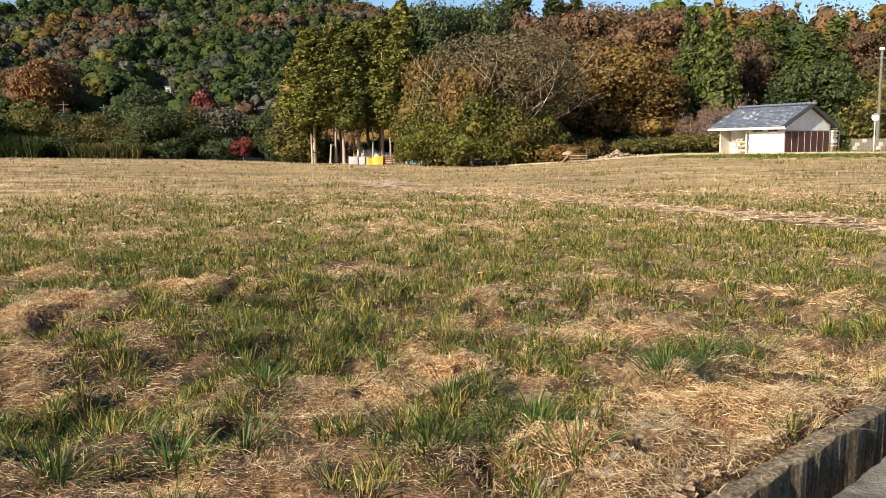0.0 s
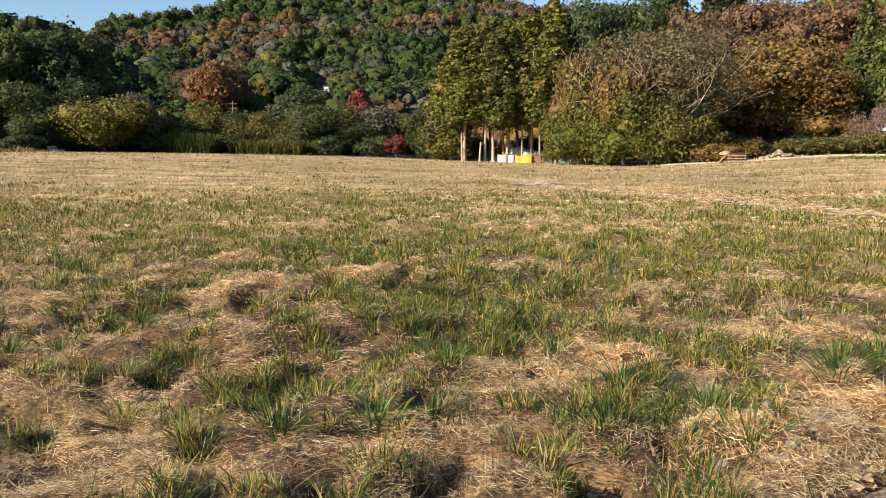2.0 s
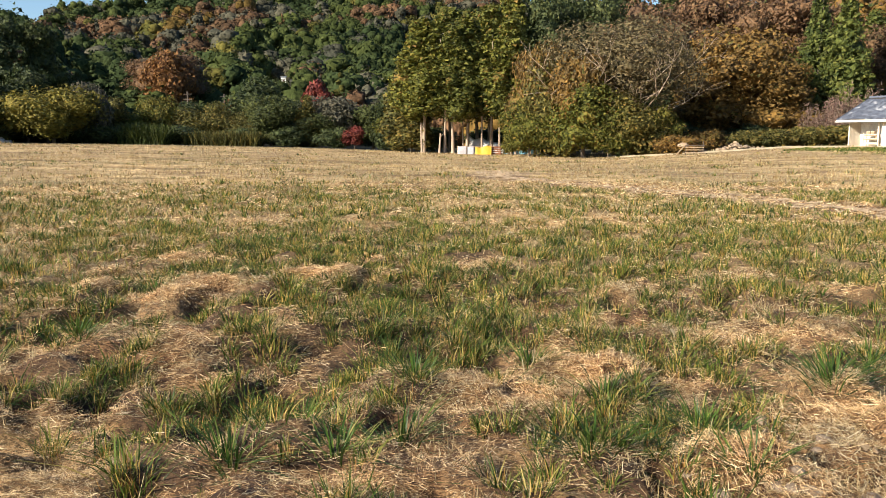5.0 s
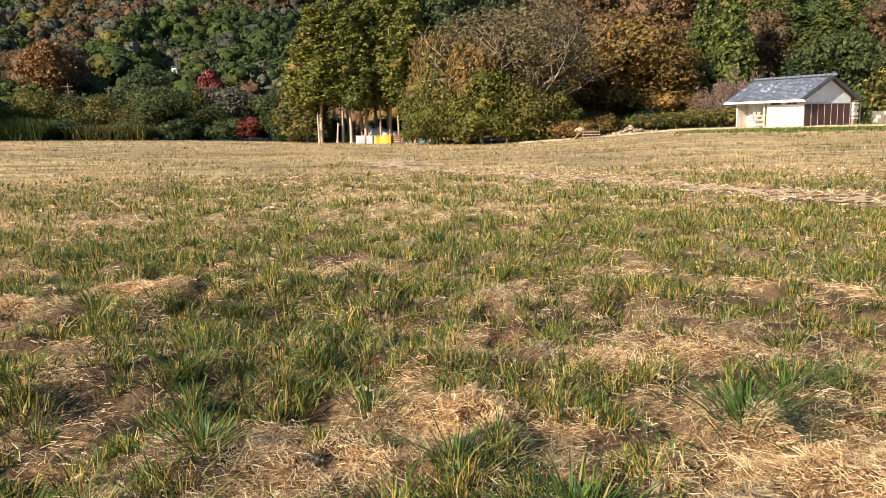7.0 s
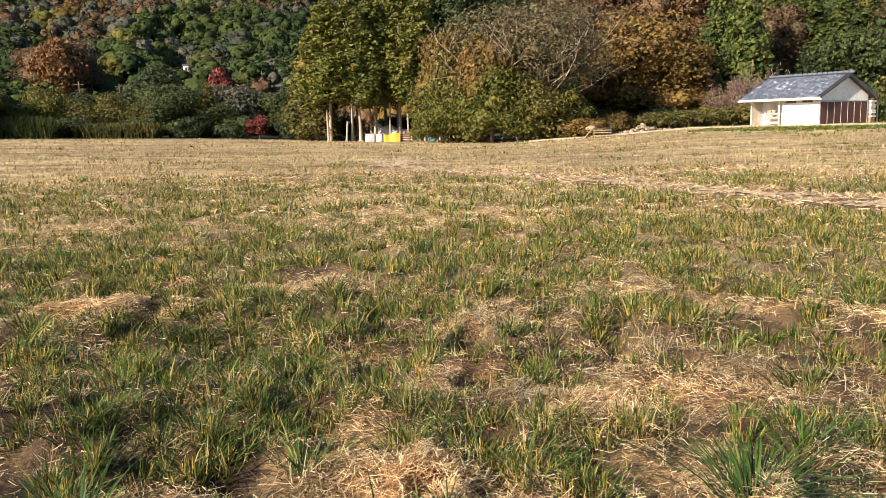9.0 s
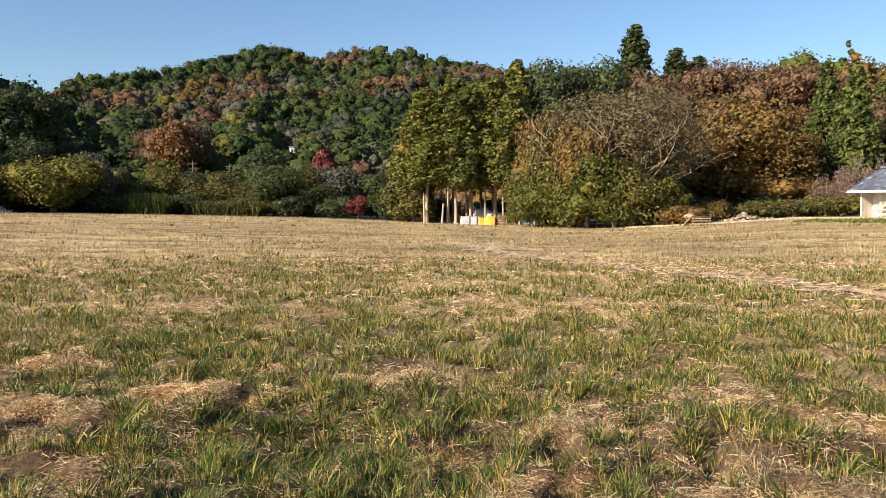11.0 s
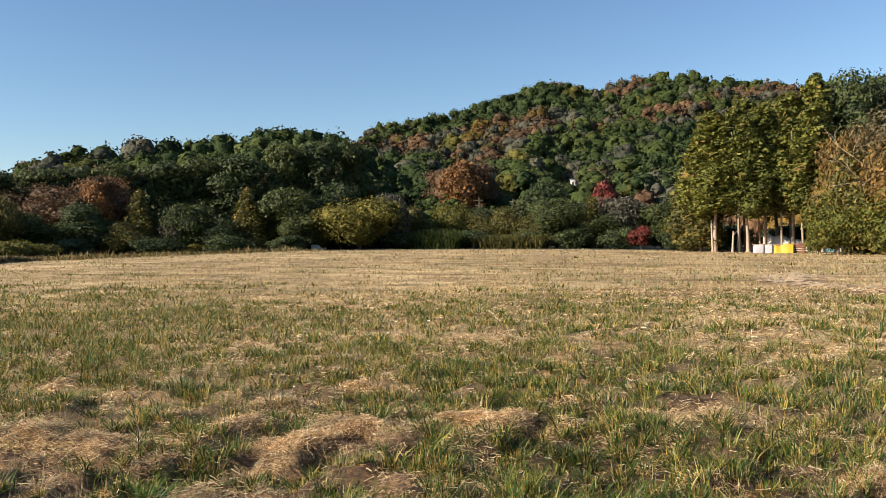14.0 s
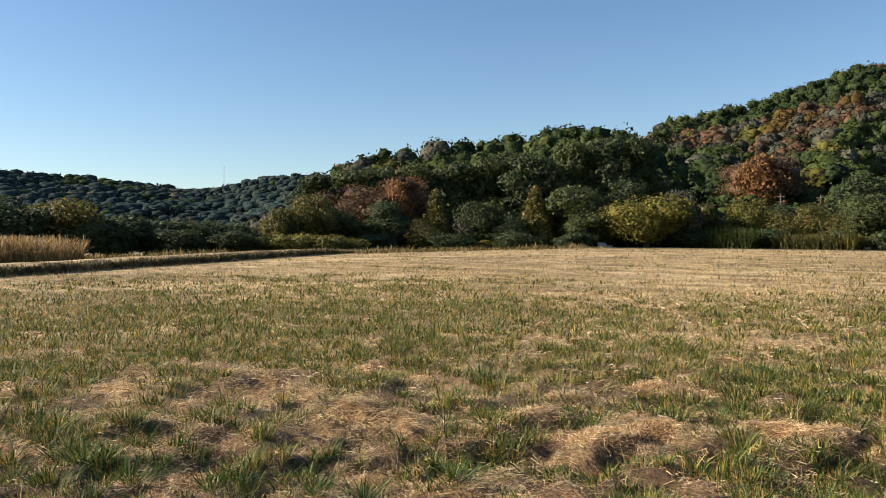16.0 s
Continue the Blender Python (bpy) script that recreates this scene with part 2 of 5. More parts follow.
def field_mat():
    """Bare soil, straw and thin green over one field."""
    m, nt, b = mat("straw_field")
    n_big, n_mid, n_fine = tex(nt, 0.09, 4), tex(nt, 0.9, 6, 0.65), tex(nt, 14, 6, 0.7)
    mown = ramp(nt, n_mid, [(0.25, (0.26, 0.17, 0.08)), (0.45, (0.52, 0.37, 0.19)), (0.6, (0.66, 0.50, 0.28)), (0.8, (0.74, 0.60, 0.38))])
    near_straw = ramp(nt, n_mid, [(0.28, (0.10, 0.055, 0.03)), (0.42, (0.26, 0.15, 0.08)), (0.58, (0.42, 0.285, 0.155)), (0.8, (0.58, 0.44, 0.27))])
    fibres = None
    for turn, lay in ((0.3, 1.0), (1.35, 1.3), (2.4, 0.9)):
        mp, nz, tc = nt.nodes.new("ShaderNodeMapping"), nt.nodes.new("ShaderNodeTexNoise"), nt.nodes.new("ShaderNodeTexCoord")
        mp.inputs["Rotation"].default_value, mp.inputs["Scale"].default_value = (0, 0, turn), (14 * lay, 150 * lay, 40)
        nz.inputs["Scale"].default_value, nz.inputs["Detail"].default_value, nz.inputs["Distortion"].default_value = 1.0, 3, 0.6
        nt.links.new(tc.outputs["Object"], mp.inputs[0])
        nt.links.new(mp.outputs[0], nz.inputs["Vector"])
        strand = ramp(nt, nz.outputs["Fac"], [(0.5, (0.32, 0.28, 0.24)), (0.62, (1.35, 1.32, 1.25))])
        fibres = strand if fibres is None else mix(nt, 1.0, fibres, strand, "LIGHTEN")
    near_straw = mix(nt, 1.0, near_straw, fibres, "MULTIPLY")
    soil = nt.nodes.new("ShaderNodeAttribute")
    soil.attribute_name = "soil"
    # dark soil tone that also paints in shade at the tussock bases
    shade_soil = ramp(nt, tex(nt, 6, 5, 0.65), [(0.3, (0.03, 0.015, 0.007)), (0.55, (0.085, 0.045, 0.022)), (0.8, (0.19, 0.11, 0.055))])
    near_straw = mix(nt, soil.outputs["Fac"], near_straw, shade_soil)
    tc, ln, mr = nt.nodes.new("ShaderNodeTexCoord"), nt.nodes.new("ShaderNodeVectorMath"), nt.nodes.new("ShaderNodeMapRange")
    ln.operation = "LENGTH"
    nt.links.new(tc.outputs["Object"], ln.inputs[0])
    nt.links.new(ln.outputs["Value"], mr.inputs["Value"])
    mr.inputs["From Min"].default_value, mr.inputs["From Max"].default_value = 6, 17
    # darker straw colour close by, paler mown colour beyond 17 m
    col = mix(nt, mr.outputs[0], near_straw, mown)
    dug = nt.nodes.new("ShaderNodeAttribute")
    dug.attribute_name = "earth"
    col = mix(nt, dug.outputs["Fac"], col, ramp(nt, n_mid, [(0.3, (0.20, 0.115, 0.065)), (0.6, (0.33, 0.21, 0.125)), (0.8, (0.46, 0.33, 0.22))]))
    far = ramp(nt, n_big, [(0.34, (0.66, 0.60, 0.50)), (0.5, (1.0, 0.97, 0.9)), (0.68, (1.3, 1.27, 1.18))])
    col = mix(nt, 1.0, col, far, "MULTIPLY")
    green = ramp(nt, tex(nt, 0.35, 5, 0.6), [(0.55, (0, 0, 0)), (0.72, (0.55, 0.55, 0.55))])
    col = mix(nt, green, col, (0.12, 0.125, 0.04))
    rows = ramp(nt, tex(nt, 1.0, 5, 0.6, stretch=(0.12, 0.7, 1.0)), [(0.36, (0.45, 0.39, 0.34)), (0.48, (0.95, 0.95, 0.93)), (0.7, (1.15, 1.15, 1.12))])
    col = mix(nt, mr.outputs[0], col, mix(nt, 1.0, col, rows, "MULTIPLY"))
    grain = ramp(nt, n_fine, [(0.25, (0.45, 0.43, 0.40)), (0.55, (1.0, 1.0, 1.0)), (0.8, (1.35, 1.3, 1.2))])
    col = mix(nt, 1.0, col, grain, "MULTIPLY")
    nt.links.new(col, b.inputs["Base Color"])
    b.inputs["Roughness"].default_value = 0.95
    # hollows of this bump noise get dark colour, shade painted between the straws
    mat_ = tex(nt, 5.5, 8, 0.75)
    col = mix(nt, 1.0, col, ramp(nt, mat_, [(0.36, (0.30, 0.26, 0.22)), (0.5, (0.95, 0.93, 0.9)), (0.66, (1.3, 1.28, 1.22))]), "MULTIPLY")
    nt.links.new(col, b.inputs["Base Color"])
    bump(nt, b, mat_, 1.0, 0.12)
    return m


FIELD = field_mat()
SOIL = plain("pale_bare_soil", (0.30, 0.205, 0.115), (0.47, 0.35, 0.22), 1.5, 0.95, 0.8, 0.03, fine=16)
TRACK_STRAW = plain("pale_track", (0.50, 0.38, 0.22), (0.68, 0.55, 0.36), 1.5, 0.95, 0.6, 0.03, fine=14)
CLOD = plain("dry_clod", (0.15, 0.105, 0.07), (0.30, 0.23, 0.16), 14, 0.95, 0.9, 0.01, fine=90)
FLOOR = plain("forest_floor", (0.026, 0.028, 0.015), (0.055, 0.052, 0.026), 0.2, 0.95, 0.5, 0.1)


# ---- helpers for meshes ----
def mesh(name, verts, faces, mats, index=None, smooth=False):
    """A mesh from arrays: faces is an (n, 3) or (n, 4) array."""
    me = bpy.data.meshes.new(name)
    verts, faces = np.asarray(verts, np.float32), np.asarray(faces, np.int32)
    k = faces.shape[1]
    me.vertices.add(len(verts))
    me.vertices.foreach_set("co", verts.ravel())
    me.loops.add(faces.size)
    me.loops.foreach_set("vertex_index", faces.ravel())
    me.polygons.add(len(faces))
    me.polygons.foreach_set("loop_start", np.arange(0, faces.size, k, dtype=np.int32))
    for m in mats if isinstance(mats, (list, tuple)) else [mats]:
        me.materials.append(m)
    if index is not None:
        me.polygons.foreach_set("material_index", np.asarray(index, np.int32))
    me.polygons.foreach_set("use_smooth", np.full(len(faces), smooth))
    me.update(calc_edges=True)
    me.validate()
    return me


def part(name, data, material, parent, label=""):
    """Links a bmesh or a mesh as one object under a thing or a part."""
    if isinstance(data, bmesh.types.BMesh):
        me = bpy.data.meshes.new(name)
        data.to_mesh(me)
        data.free()
        me.materials.append(material)
        data = me
    ob = new(name, data)
    if parent is not None:
        ob.parent = parent
    return tagged(ob, label)


def empty(name, m, label, category, group="", kind=""):
    ob = new(name)
    ob.empty_display_size = 0.2
    ob.matrix_world = m
    return tagged(ob, label, category, group, kind)


def box(x0, y0, z0, x1, y1, z1, bevel=0.01, bm=None):
    """A block between two corners with rounded edges."""
    own = bmesh.new()
    bmesh.ops.create_cube(own, size=1)
    bmesh.ops.transform(own, matrix=Matrix.Translation(((x0 + x1) / 2, (y0 + y1) / 2, (z0 + z1) / 2)) @ Matrix.Diagonal((x1 - x0, y1 - y0, z1 - z0, 1)), verts=own.verts)
    if bevel:
        bmesh.ops.bevel(own, geom=own.edges[:], offset=min(bevel, 0.45 * min(x1 - x0, y1 - y0, z1 - z0)), segments=1, affect="EDGES")
    if bm is None:
        return own
    tmp = bpy.data.meshes.new("tmp")
    own.to_mesh(tmp)
    own.free()
    bm.from_mesh(tmp)
    bpy.data.meshes.remove(tmp)
    return bm


def rods(paths, seg=6):
    """Tapered round limbs: each path a list of (point, radius). Returns vertex and face arrays."""
    V, Fc, base = [], [], 0
    ring = np.linspace(0, 2 * np.pi, seg, endpoint=False)
    for path in paths:
        pts = np.array([p for p, _ in path], float)
        d = np.gradient(pts, axis=0)
        d /= np.linalg.norm(d, axis=1, keepdims=True) + 1e-9
        for i, (p, r) in enumerate(path):
            a = np.cross(d[i], (0.31, 0.95, 0.05))
            a /= np.linalg.norm(a) + 1e-9
            c = np.cross(d[i], a)
            V.append(np.array(p) + r * (np.cos(ring)[:, None] * a + np.sin(ring)[:, None] * c))
            if i:
                lo, hi, k = base + (i - 1) * seg, base + i * seg, np.arange(seg)
                Fc.append(np.stack([lo + k, lo + (k + 1) % seg, hi + (k + 1) % seg, hi + k], 1))
        base += seg * len(path)
    return np.concatenate(V), np.concatenate(Fc)


def unit(v):
    return v / (np.linalg.norm(v, axis=-1, keepdims=True) + 1e-9)


def cards(rng, c, n, size, aspect=1.5):
    """Small pointed leaf clusters at c, facing about n. Returns vertex and face arrays."""
    k = len(c)
    t = unit(np.cross(n, rng.normal(size=(k, 3))))
    s = np.cross(n, t)
    size = np.asarray(size)[:, None]
    droop = n * size * 0.25
    V = np.stack([c - t * size * aspect * 0.4 + s * size * 0.6, c + t * size * aspect * 0.65 - droop, c - t * size * aspect * 0.4 - s * size * 0.6], 1).reshape(-1, 3)
    return V, np.arange(3 * k).reshape(-1, 3)


def quad_ball(n):
    """A unit ball of 6 n n quads."""
    g = np.tan(np.linspace(-np.pi / 4, np.pi / 4, n + 1))
    V, Fc, seen = [], [], {}
    for ax in range(3):
        for sgn in (-1, 1):
            ids = np.zeros((n + 1, n + 1), int)
            for i in range(n + 1):
                for j in range(n + 1):
                    q = np.zeros(3)
                    q[ax], q[(ax + 1) % 3], q[(ax + 2) % 3] = sgn, g[i], g[j] * sgn
                    key = tuple(np.round(q, 4))
                    if key not in seen:
                        seen[key] = len(V)
                        V.append(q / np.linalg.norm(q))
                    ids[i, j] = seen[key]
            Fc += [(ids[i, j], ids[i + 1, j], ids[i + 1, j + 1], ids[i, j + 1]) for i in range(n) for j in range(n)]
    return np.array(V), np.array(Fc)


BALLS = {n: quad_ball(n) for n in (2, 3, 4)}


def masses(rng, c, r, n, rough=0.2, shrink=0.85):
    """Lumpy inner masses of a crown, one at each centre."""
    bv, bf = BALLS[n]
    k = len(c)
    V = c[:, None] + bv[None] * r[:, None] * shrink * (1 + rng.normal(size=(k, len(bv), 1)) * rough)
    f = np.concatenate([bf[:, (0, 1, 2)], bf[:, (0, 2, 3)]])
    return V.reshape(-1, 3), (f[None] + (np.arange(k) * len(bv))[:, None, None]).reshape(-1, 3)


def join(*pairs):
    V, Fc, base = [], [], 0
    for v, f in pairs:
        V.append(v)
        Fc.append(f + base)
        base += len(v)
    return np.concatenate(V), np.concatenate(Fc)


def vnoise(x, y, scale, seed=0):
    """Smooth value noise in 0..1 over arrays, of that wavelength."""
    tab = np.random.RandomState(seed + 7).rand(256, 256)
    x, y = np.asarray(x) / scale + 1000.3, np.asarray(y) / scale + 1000.7
    i, j = np.floor(x).astype(int), np.floor(y).astype(int)
    u, v = x - i, y - j
    u, v = u * u * (3 - 2 * u), v * v * (3 - 2 * v)
    i0, i1, j0, j1 = i % 256, (i + 1) % 256, j % 256, (j + 1) % 256
    return (tab[i0, j0] * (1 - u) + tab[i1, j0] * u) * (1 - v) + (tab[i0, j1] * (1 - u) + tab[i1, j1] * u) * v


def step(a, b, x):
    t = np.clip((x - a) / (b - a), 0, 1)
    return t * t * (3 - 2 * t)


# ---- lie of the land ----
KERB_P, KERB_D = np.array((1.50, 1.36)), np.array((0.753, 0.658))    # field side of the gutter
KERB_N = np.array((-KERB_D[1], KERB_D[0]))                           # towards the field


def kerb_side(x, y):
    return (x - KERB_P[0]) * KERB_N[0] + (y - KERB_P[1]) * KERB_N[1]


SWELL_AZ = (-180, -90, -50, -35, -25, -16, -8, 0, 5, 11, 18, 24, 35, 90, 180)
SWELL_Z = (0, 0.8, 1.05, 1.2, 0.95, 0.6, 0.1, -0.15, -0.15, 0.3, 0.95, 1.0, 1.1, 0.8, 0)
RIDGE_AZ = (-180, -100, -74, -69, -62.5, -60, -57.5, -54, -52, -46, -42, -37.5, -35, -33, -31.2, -29.6, -24.7, -21.5, -18.2, -16.5, -15, -11.5, -8, -5.5, -1.5, 6, 11, 20, 30, 50, 100, 180)
RIDGE_R = (900, 900, 900, 950, 920, 900, 850, 800, 190, 196, 204, 212, 216, 218, 220, 385, 390, 395, 400, 400, 405, 420, 420, 420, 420, 380, 200, 165, 160, 165, 600, 900)
RIDGE_EL = (2.0, 4.5, 5.0, 4.8, 4.0, 4.3, 5.0, 5.1, 5.7, 6.1, 6.5, 7.3, 7.8, 7.8, 7.4, 8.2, 9.2, 10.0, 11.1, 10.9, 10.4, 11.2, 11.0, 10.3, 9.7, 9.4, 9.6, 9.0, 8.0, 7.0, 3.0, 2.0)
EDGE_R = (600, 600, 600, 600, 590, 580, 560, 520, 128, 128, 128, 130, 131, 132, 133, 134, 136, 138, 138, 138, 138, 138, 138, 138, 130, 112, 106, 100, 98, 100, 300, 330)


def land(x, y):
    """Height of the ground, without the small relief."""
    r, az = np.hypot(x, y), np.degrees(np.arctan2(x, y))
    z = np.interp(az, SWELL_AZ, SWELL_Z) * step(22, 85, r)
    R, E = np.interp(az, RIDGE_AZ, RIDGE_R), np.interp(az, RIDGE_AZ, EDGE_R)
    top = R * np.tan(np.radians(np.interp(az, RIDGE_AZ, RIDGE_EL))) - 6.0
    k = np.clip((r - E) / (R - E), 0, 1)
    hill = top * (0.75 * k + 0.25 * k * k) * step(0, 0.12, k)
    hill = hill - np.clip(r - R, 0, 1500) * 0.12
    hill = hill + ((vnoise(x, y, 60, 3) - 0.5) * 12 + (vnoise(x, y, 24, 5) - 0.5) * 4) * step(0.05, 0.35, k) * step(1.02, 0.75, k)
    return z + np.where(r > E, np.maximum(hill, -2.0), 0)


def pits(x, y):
    """Hollows between the tussocks."""
    return step(0.64, 0.78, vnoise(x, y, 0.34, 14))


def clods(x, y):
    """Small relief of the field close by."""
    r = np.hypot(x, y)
    return ((vnoise(x, y, 0.62, 11) - 0.5) * 0.15 + (vnoise(x, y, 0.24, 12) - 0.5) * 0.16 + (vnoise(x, y, 0.12, 16) - 0.5) * 0.06 * step(9, 6, r) + (vnoise(x, y, 1.9, 13) - 0.5) * 0.10 - 0.11 * pits(x, y) * step(9, 6, r)) * (0.3 + 0.7 * step(16, 7, r)) * step(70, 25, r)


HEAPS = ((-0.7, 8.0, 0.9, 0.3), (2.4, 7.6, 0.5, 0.25), (-3.4, 6.5, 0.8, 0.35), (-2.3, 7.1, 0.7, 0.25), (1.1, 6.5, 0.5, 0.25), (1.5, 4.6, 0.45, 0.3), (2.1, 3.0, 0.6, 0.45), (0.5, 3.65, 0.4, 0.25),
         (-0.1, 2.9, 0.4, 0.25), (-5.1, 7.6, 0.35, 0.3), (-4.5, 8.7, 0.5, 0.25), (-9.7, 5.8, 0.9, 0.4), (-5.6, 5.35, 0.9, 0.3), (-3.6, 5.9, 0.6, 0.25), (-2.4, 7.2, 0.5, 0.3), (1.2, 1.9, 0.5, 0.3))


def heaped(x, y):
    """Where raked straw lies heaped, 0 to 1."""
    w = 0.25 * (vnoise(x, y, 0.3, 15) - 0.5)
    out = np.zeros_like(np.asarray(x, float))
    for hx, hy, rx, ry in HEAPS:
        out = np.maximum(out, np.exp(-(((x - hx) / rx) ** 2 + ((y - hy) / ry) ** 2)) + w * (np.hypot(x - hx, y - hy) < 2))
    return np.clip(out, 0, 1)


def ground_z(x, y):
    s = kerb_side(x, y)
    z = land(x, y) + (clods(x, y) + 0.04 * heaped(x, y)) * step(0.1, 0.5, s)
    cut = step(-4.4, -4.0, s) * (1 - step(0.0, 0.16, s)) * step(48, 44, np.hypot(x, y))
    return z - 0.5 * cut


# the ground: one sheet from the camera's feet to beyond the hills
radii = np.concatenate([[0.02], np.geomspace(0.3, 1.6, 14), np.geomspace(1.65, 12, 170), np.geomspace(12.15, 30, 60), np.geomspace(31, 2600, 115)])
angles = np.radians(np.concatenate([np.arange(-95, 45, 0.5), np.arange(45, 265, 4.0)]))
gr, ga = np.meshgrid(radii, angles, indexing="ij")
gx, gy = gr * np.sin(ga) + 0.3, gr * np.cos(ga) - 0.5
gz = ground_z(gx, gy)
nr, na = gr.shape
ii, jj = np.meshgrid(np.arange(nr - 1), np.arange(na), indexing="ij")
j2 = (jj + 1) % na
gf = np.stack([ii * na + jj, ii * na + j2, (ii + 1) * na + j2, (ii + 1) * na + jj], -1).reshape(-1, 4)
cx, cy = gx[:-1].ravel(), gy[:-1].ravel()
caz, crr = np.degrees(np.arctan2(cx, cy)), np.hypot(cx, cy)
TRACK = ((-0.9, 33.0), (4.4, 23.6), (7.5, 17.7), (9.6, 13.0))


def on_track(x, y):
    """How far a place lies on the bare wheel track that crosses the field."""
    tx = np.interp(y, [p[1] for p in TRACK[::-1]], [p[0] for p in TRACK[::-1]])
    w = np.abs(x - tx) - 0.9 + 0.8 * (vnoise(x, y, 1.6, 19) - 0.5)
    return step(1.0, 0.0, w) * step(11, 13, y) * step(42, 33, y)


def lush(x, y):
    """How green the field is: 0 straw, 1 green."""
    r, az = np.hypot(x, y), np.degrees(np.arctan2(x, y))
    n = 0.26 * vnoise(x, y, 1.2, 131) + 0.66 * vnoise(x, y, 0.36, 132) + 0.26 * vnoise(x, y, 4.0, 133) - 0.09
    near = np.interp(r, (0, 3, 4.5, 8, 12, 16, 22, 34, 90), (0.50, 0.55, 0.60, 0.66, 0.69, 0.64, 0.46, 0.26, 0.14))
    left = step(-30, -52, az) * step(9, 15, r) * step(48, 34, r) * 0.34 - step(-32, -45, az) * step(11, 8, r) * 0.08
    right = step(0.8, 3.0, x) * step(3.5, 1.5, r * 0.5) * 0.14 + step(18, 24, az) * step(50, 60, r) * -0.35
    return np.clip((n - (1 - near - left + right)) * 5.0 + 0.5, 0, 1) * (1 - on_track(x, y)) * (1 - step(0.25, 0.6, heaped(x, y)))


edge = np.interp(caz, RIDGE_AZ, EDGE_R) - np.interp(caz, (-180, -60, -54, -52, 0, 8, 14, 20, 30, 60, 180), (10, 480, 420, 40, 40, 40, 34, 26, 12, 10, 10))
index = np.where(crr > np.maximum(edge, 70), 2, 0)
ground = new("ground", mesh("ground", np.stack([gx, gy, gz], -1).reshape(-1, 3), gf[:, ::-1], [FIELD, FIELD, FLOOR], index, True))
# dark soil under the green growth, its colour also painting the shade there, straw over the rest; bare reddish earth
# along the wheel track
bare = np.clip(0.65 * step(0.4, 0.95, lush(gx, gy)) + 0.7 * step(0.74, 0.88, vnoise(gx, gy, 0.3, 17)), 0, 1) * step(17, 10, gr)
earth = on_track(gx, gy) * (0.55 + 0.45 * step(0.3, 0.6, vnoise(gx, gy, 0.9, 18)))
ground.data.attributes.new("earth", "FLOAT", "POINT").data.foreach_set("value", earth.ravel().astype(np.float32))
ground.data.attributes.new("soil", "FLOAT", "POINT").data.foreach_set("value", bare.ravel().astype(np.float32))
tagged(ground, "wide mown field of straw, soil and thin green grass", "ground", kind="structure")


# ---- gutter and road ----
def strip(name, s0, s1, z0, z1, t0, t1, material, jitter, label, category, pieces=1):
    """A long block beside the gutter, uneven along its edges."""
    n = 1600
    t = np.linspace(t0, t1, n)
    prof = [(s0, z0), (s0, z1 - 0.012), (s0 + 0.015, z1), (s1 - 0.02, z1), (s1, z1 - 0.015), (s1, z0)]
    V = np.zeros((n, len(prof), 3))
    for k, (s, z) in enumerate(prof):
        ds = (vnoise(t * 1.0, t * 0 + k * 9, 0.07, 31) - 0.5) * jitter
        dz = (vnoise(t * 1.0, t * 0 + k * 9, 0.09, 32) - 0.5) * jitter * 0.6 * (z > z0)
        p = KERB_P + t[:, None] * KERB_D + (s + ds)[:, None] * KERB_N
        V[:, k, :2], V[:, k, 2] = p, z + dz
    m = len(prof)
    a, b = np.meshgrid(np.arange(n - 1), np.arange(m - 1), indexing="ij")
    Fc = np.stack([a * m + b, a * m + b + 1, (a + 1) * m + b + 1, (a + 1) * m + b], -1).reshape(-1, 4)
    return tagged(new(name, mesh(name, V.reshape(-1, 3), Fc, material)), label, category, kind="structure")


strip("gutter_wall_field", -0.13, 0.0, -0.5, 0.06, -46, 46, GUTTER, 0.022, "weathered grey concrete gutter wall edging the field", "kerb")
strip("road", -4.2, -0.36, -0.5, 0.02, -46, 46, SLAB, 0.016, "grey mossy concrete road beside the gutter", "road")
strip("gutter_floor", -0.38, -0.10, -0.6, -0.30, -46, 46, SLAB, 0.03, "dark silted concrete bed of the gutter", "gutter")

# ---- raised bank across the field ----
bank_a, bank_b = np.array((-37.0, -6.0)), np.array((-64.5, 52.0))
bd = (bank_b - bank_a) / np.linalg.norm(bank_b - bank_a)
bn = np.array((-bd[1], bd[0]))
n = 330
t = np.linspace(0, np.linalg.norm(bank_b - bank_a), n)
prof = ((-0.25, -0.30), (0.0, 0.02), (0.10, 0.28), (0.05, 0.46), (0.35, 0.56), (1.2, 0.58), (3.0, 0.52), (6.0, 0.42), (10.0, 0.12), (12.0, -0.4))
t_len = t[-1]
fade = step(0, 7, t_len - t)
BV = np.zeros((n, len(prof), 3))
for k, (s, z) in enumerate(prof):
    p = bank_a + t[:, None] * bd + (s + (vnoise(t, t * 0 + k * 3, 0.7, 41) - 0.5) * 0.3)[:, None] * bn
    BV[:, k, :2] = p
    BV[:, k, 2] = land(p[:, 0], p[:, 1]) + z * (fade if z > 0 else 1) + (vnoise(t, t * 0 + k * 5, 0.9, 42) - 0.5) * 0.12
a, b = np.meshgrid(np.arange(n - 1), np.arange(len(prof) - 1), indexing="ij")
m = len(prof)
BF = np.stack([a * m + b, a * m + b + 1, (a + 1) * m + b + 1, (a + 1) * m + b], -1).reshape(-1, 4)
tagged(new("ground_bank", mesh("ground_bank", BV.reshape(-1, 3), BF[:, ::-1], FIELD)), "low earth bank with dry tan grass along the field", "bank", kind="structure")


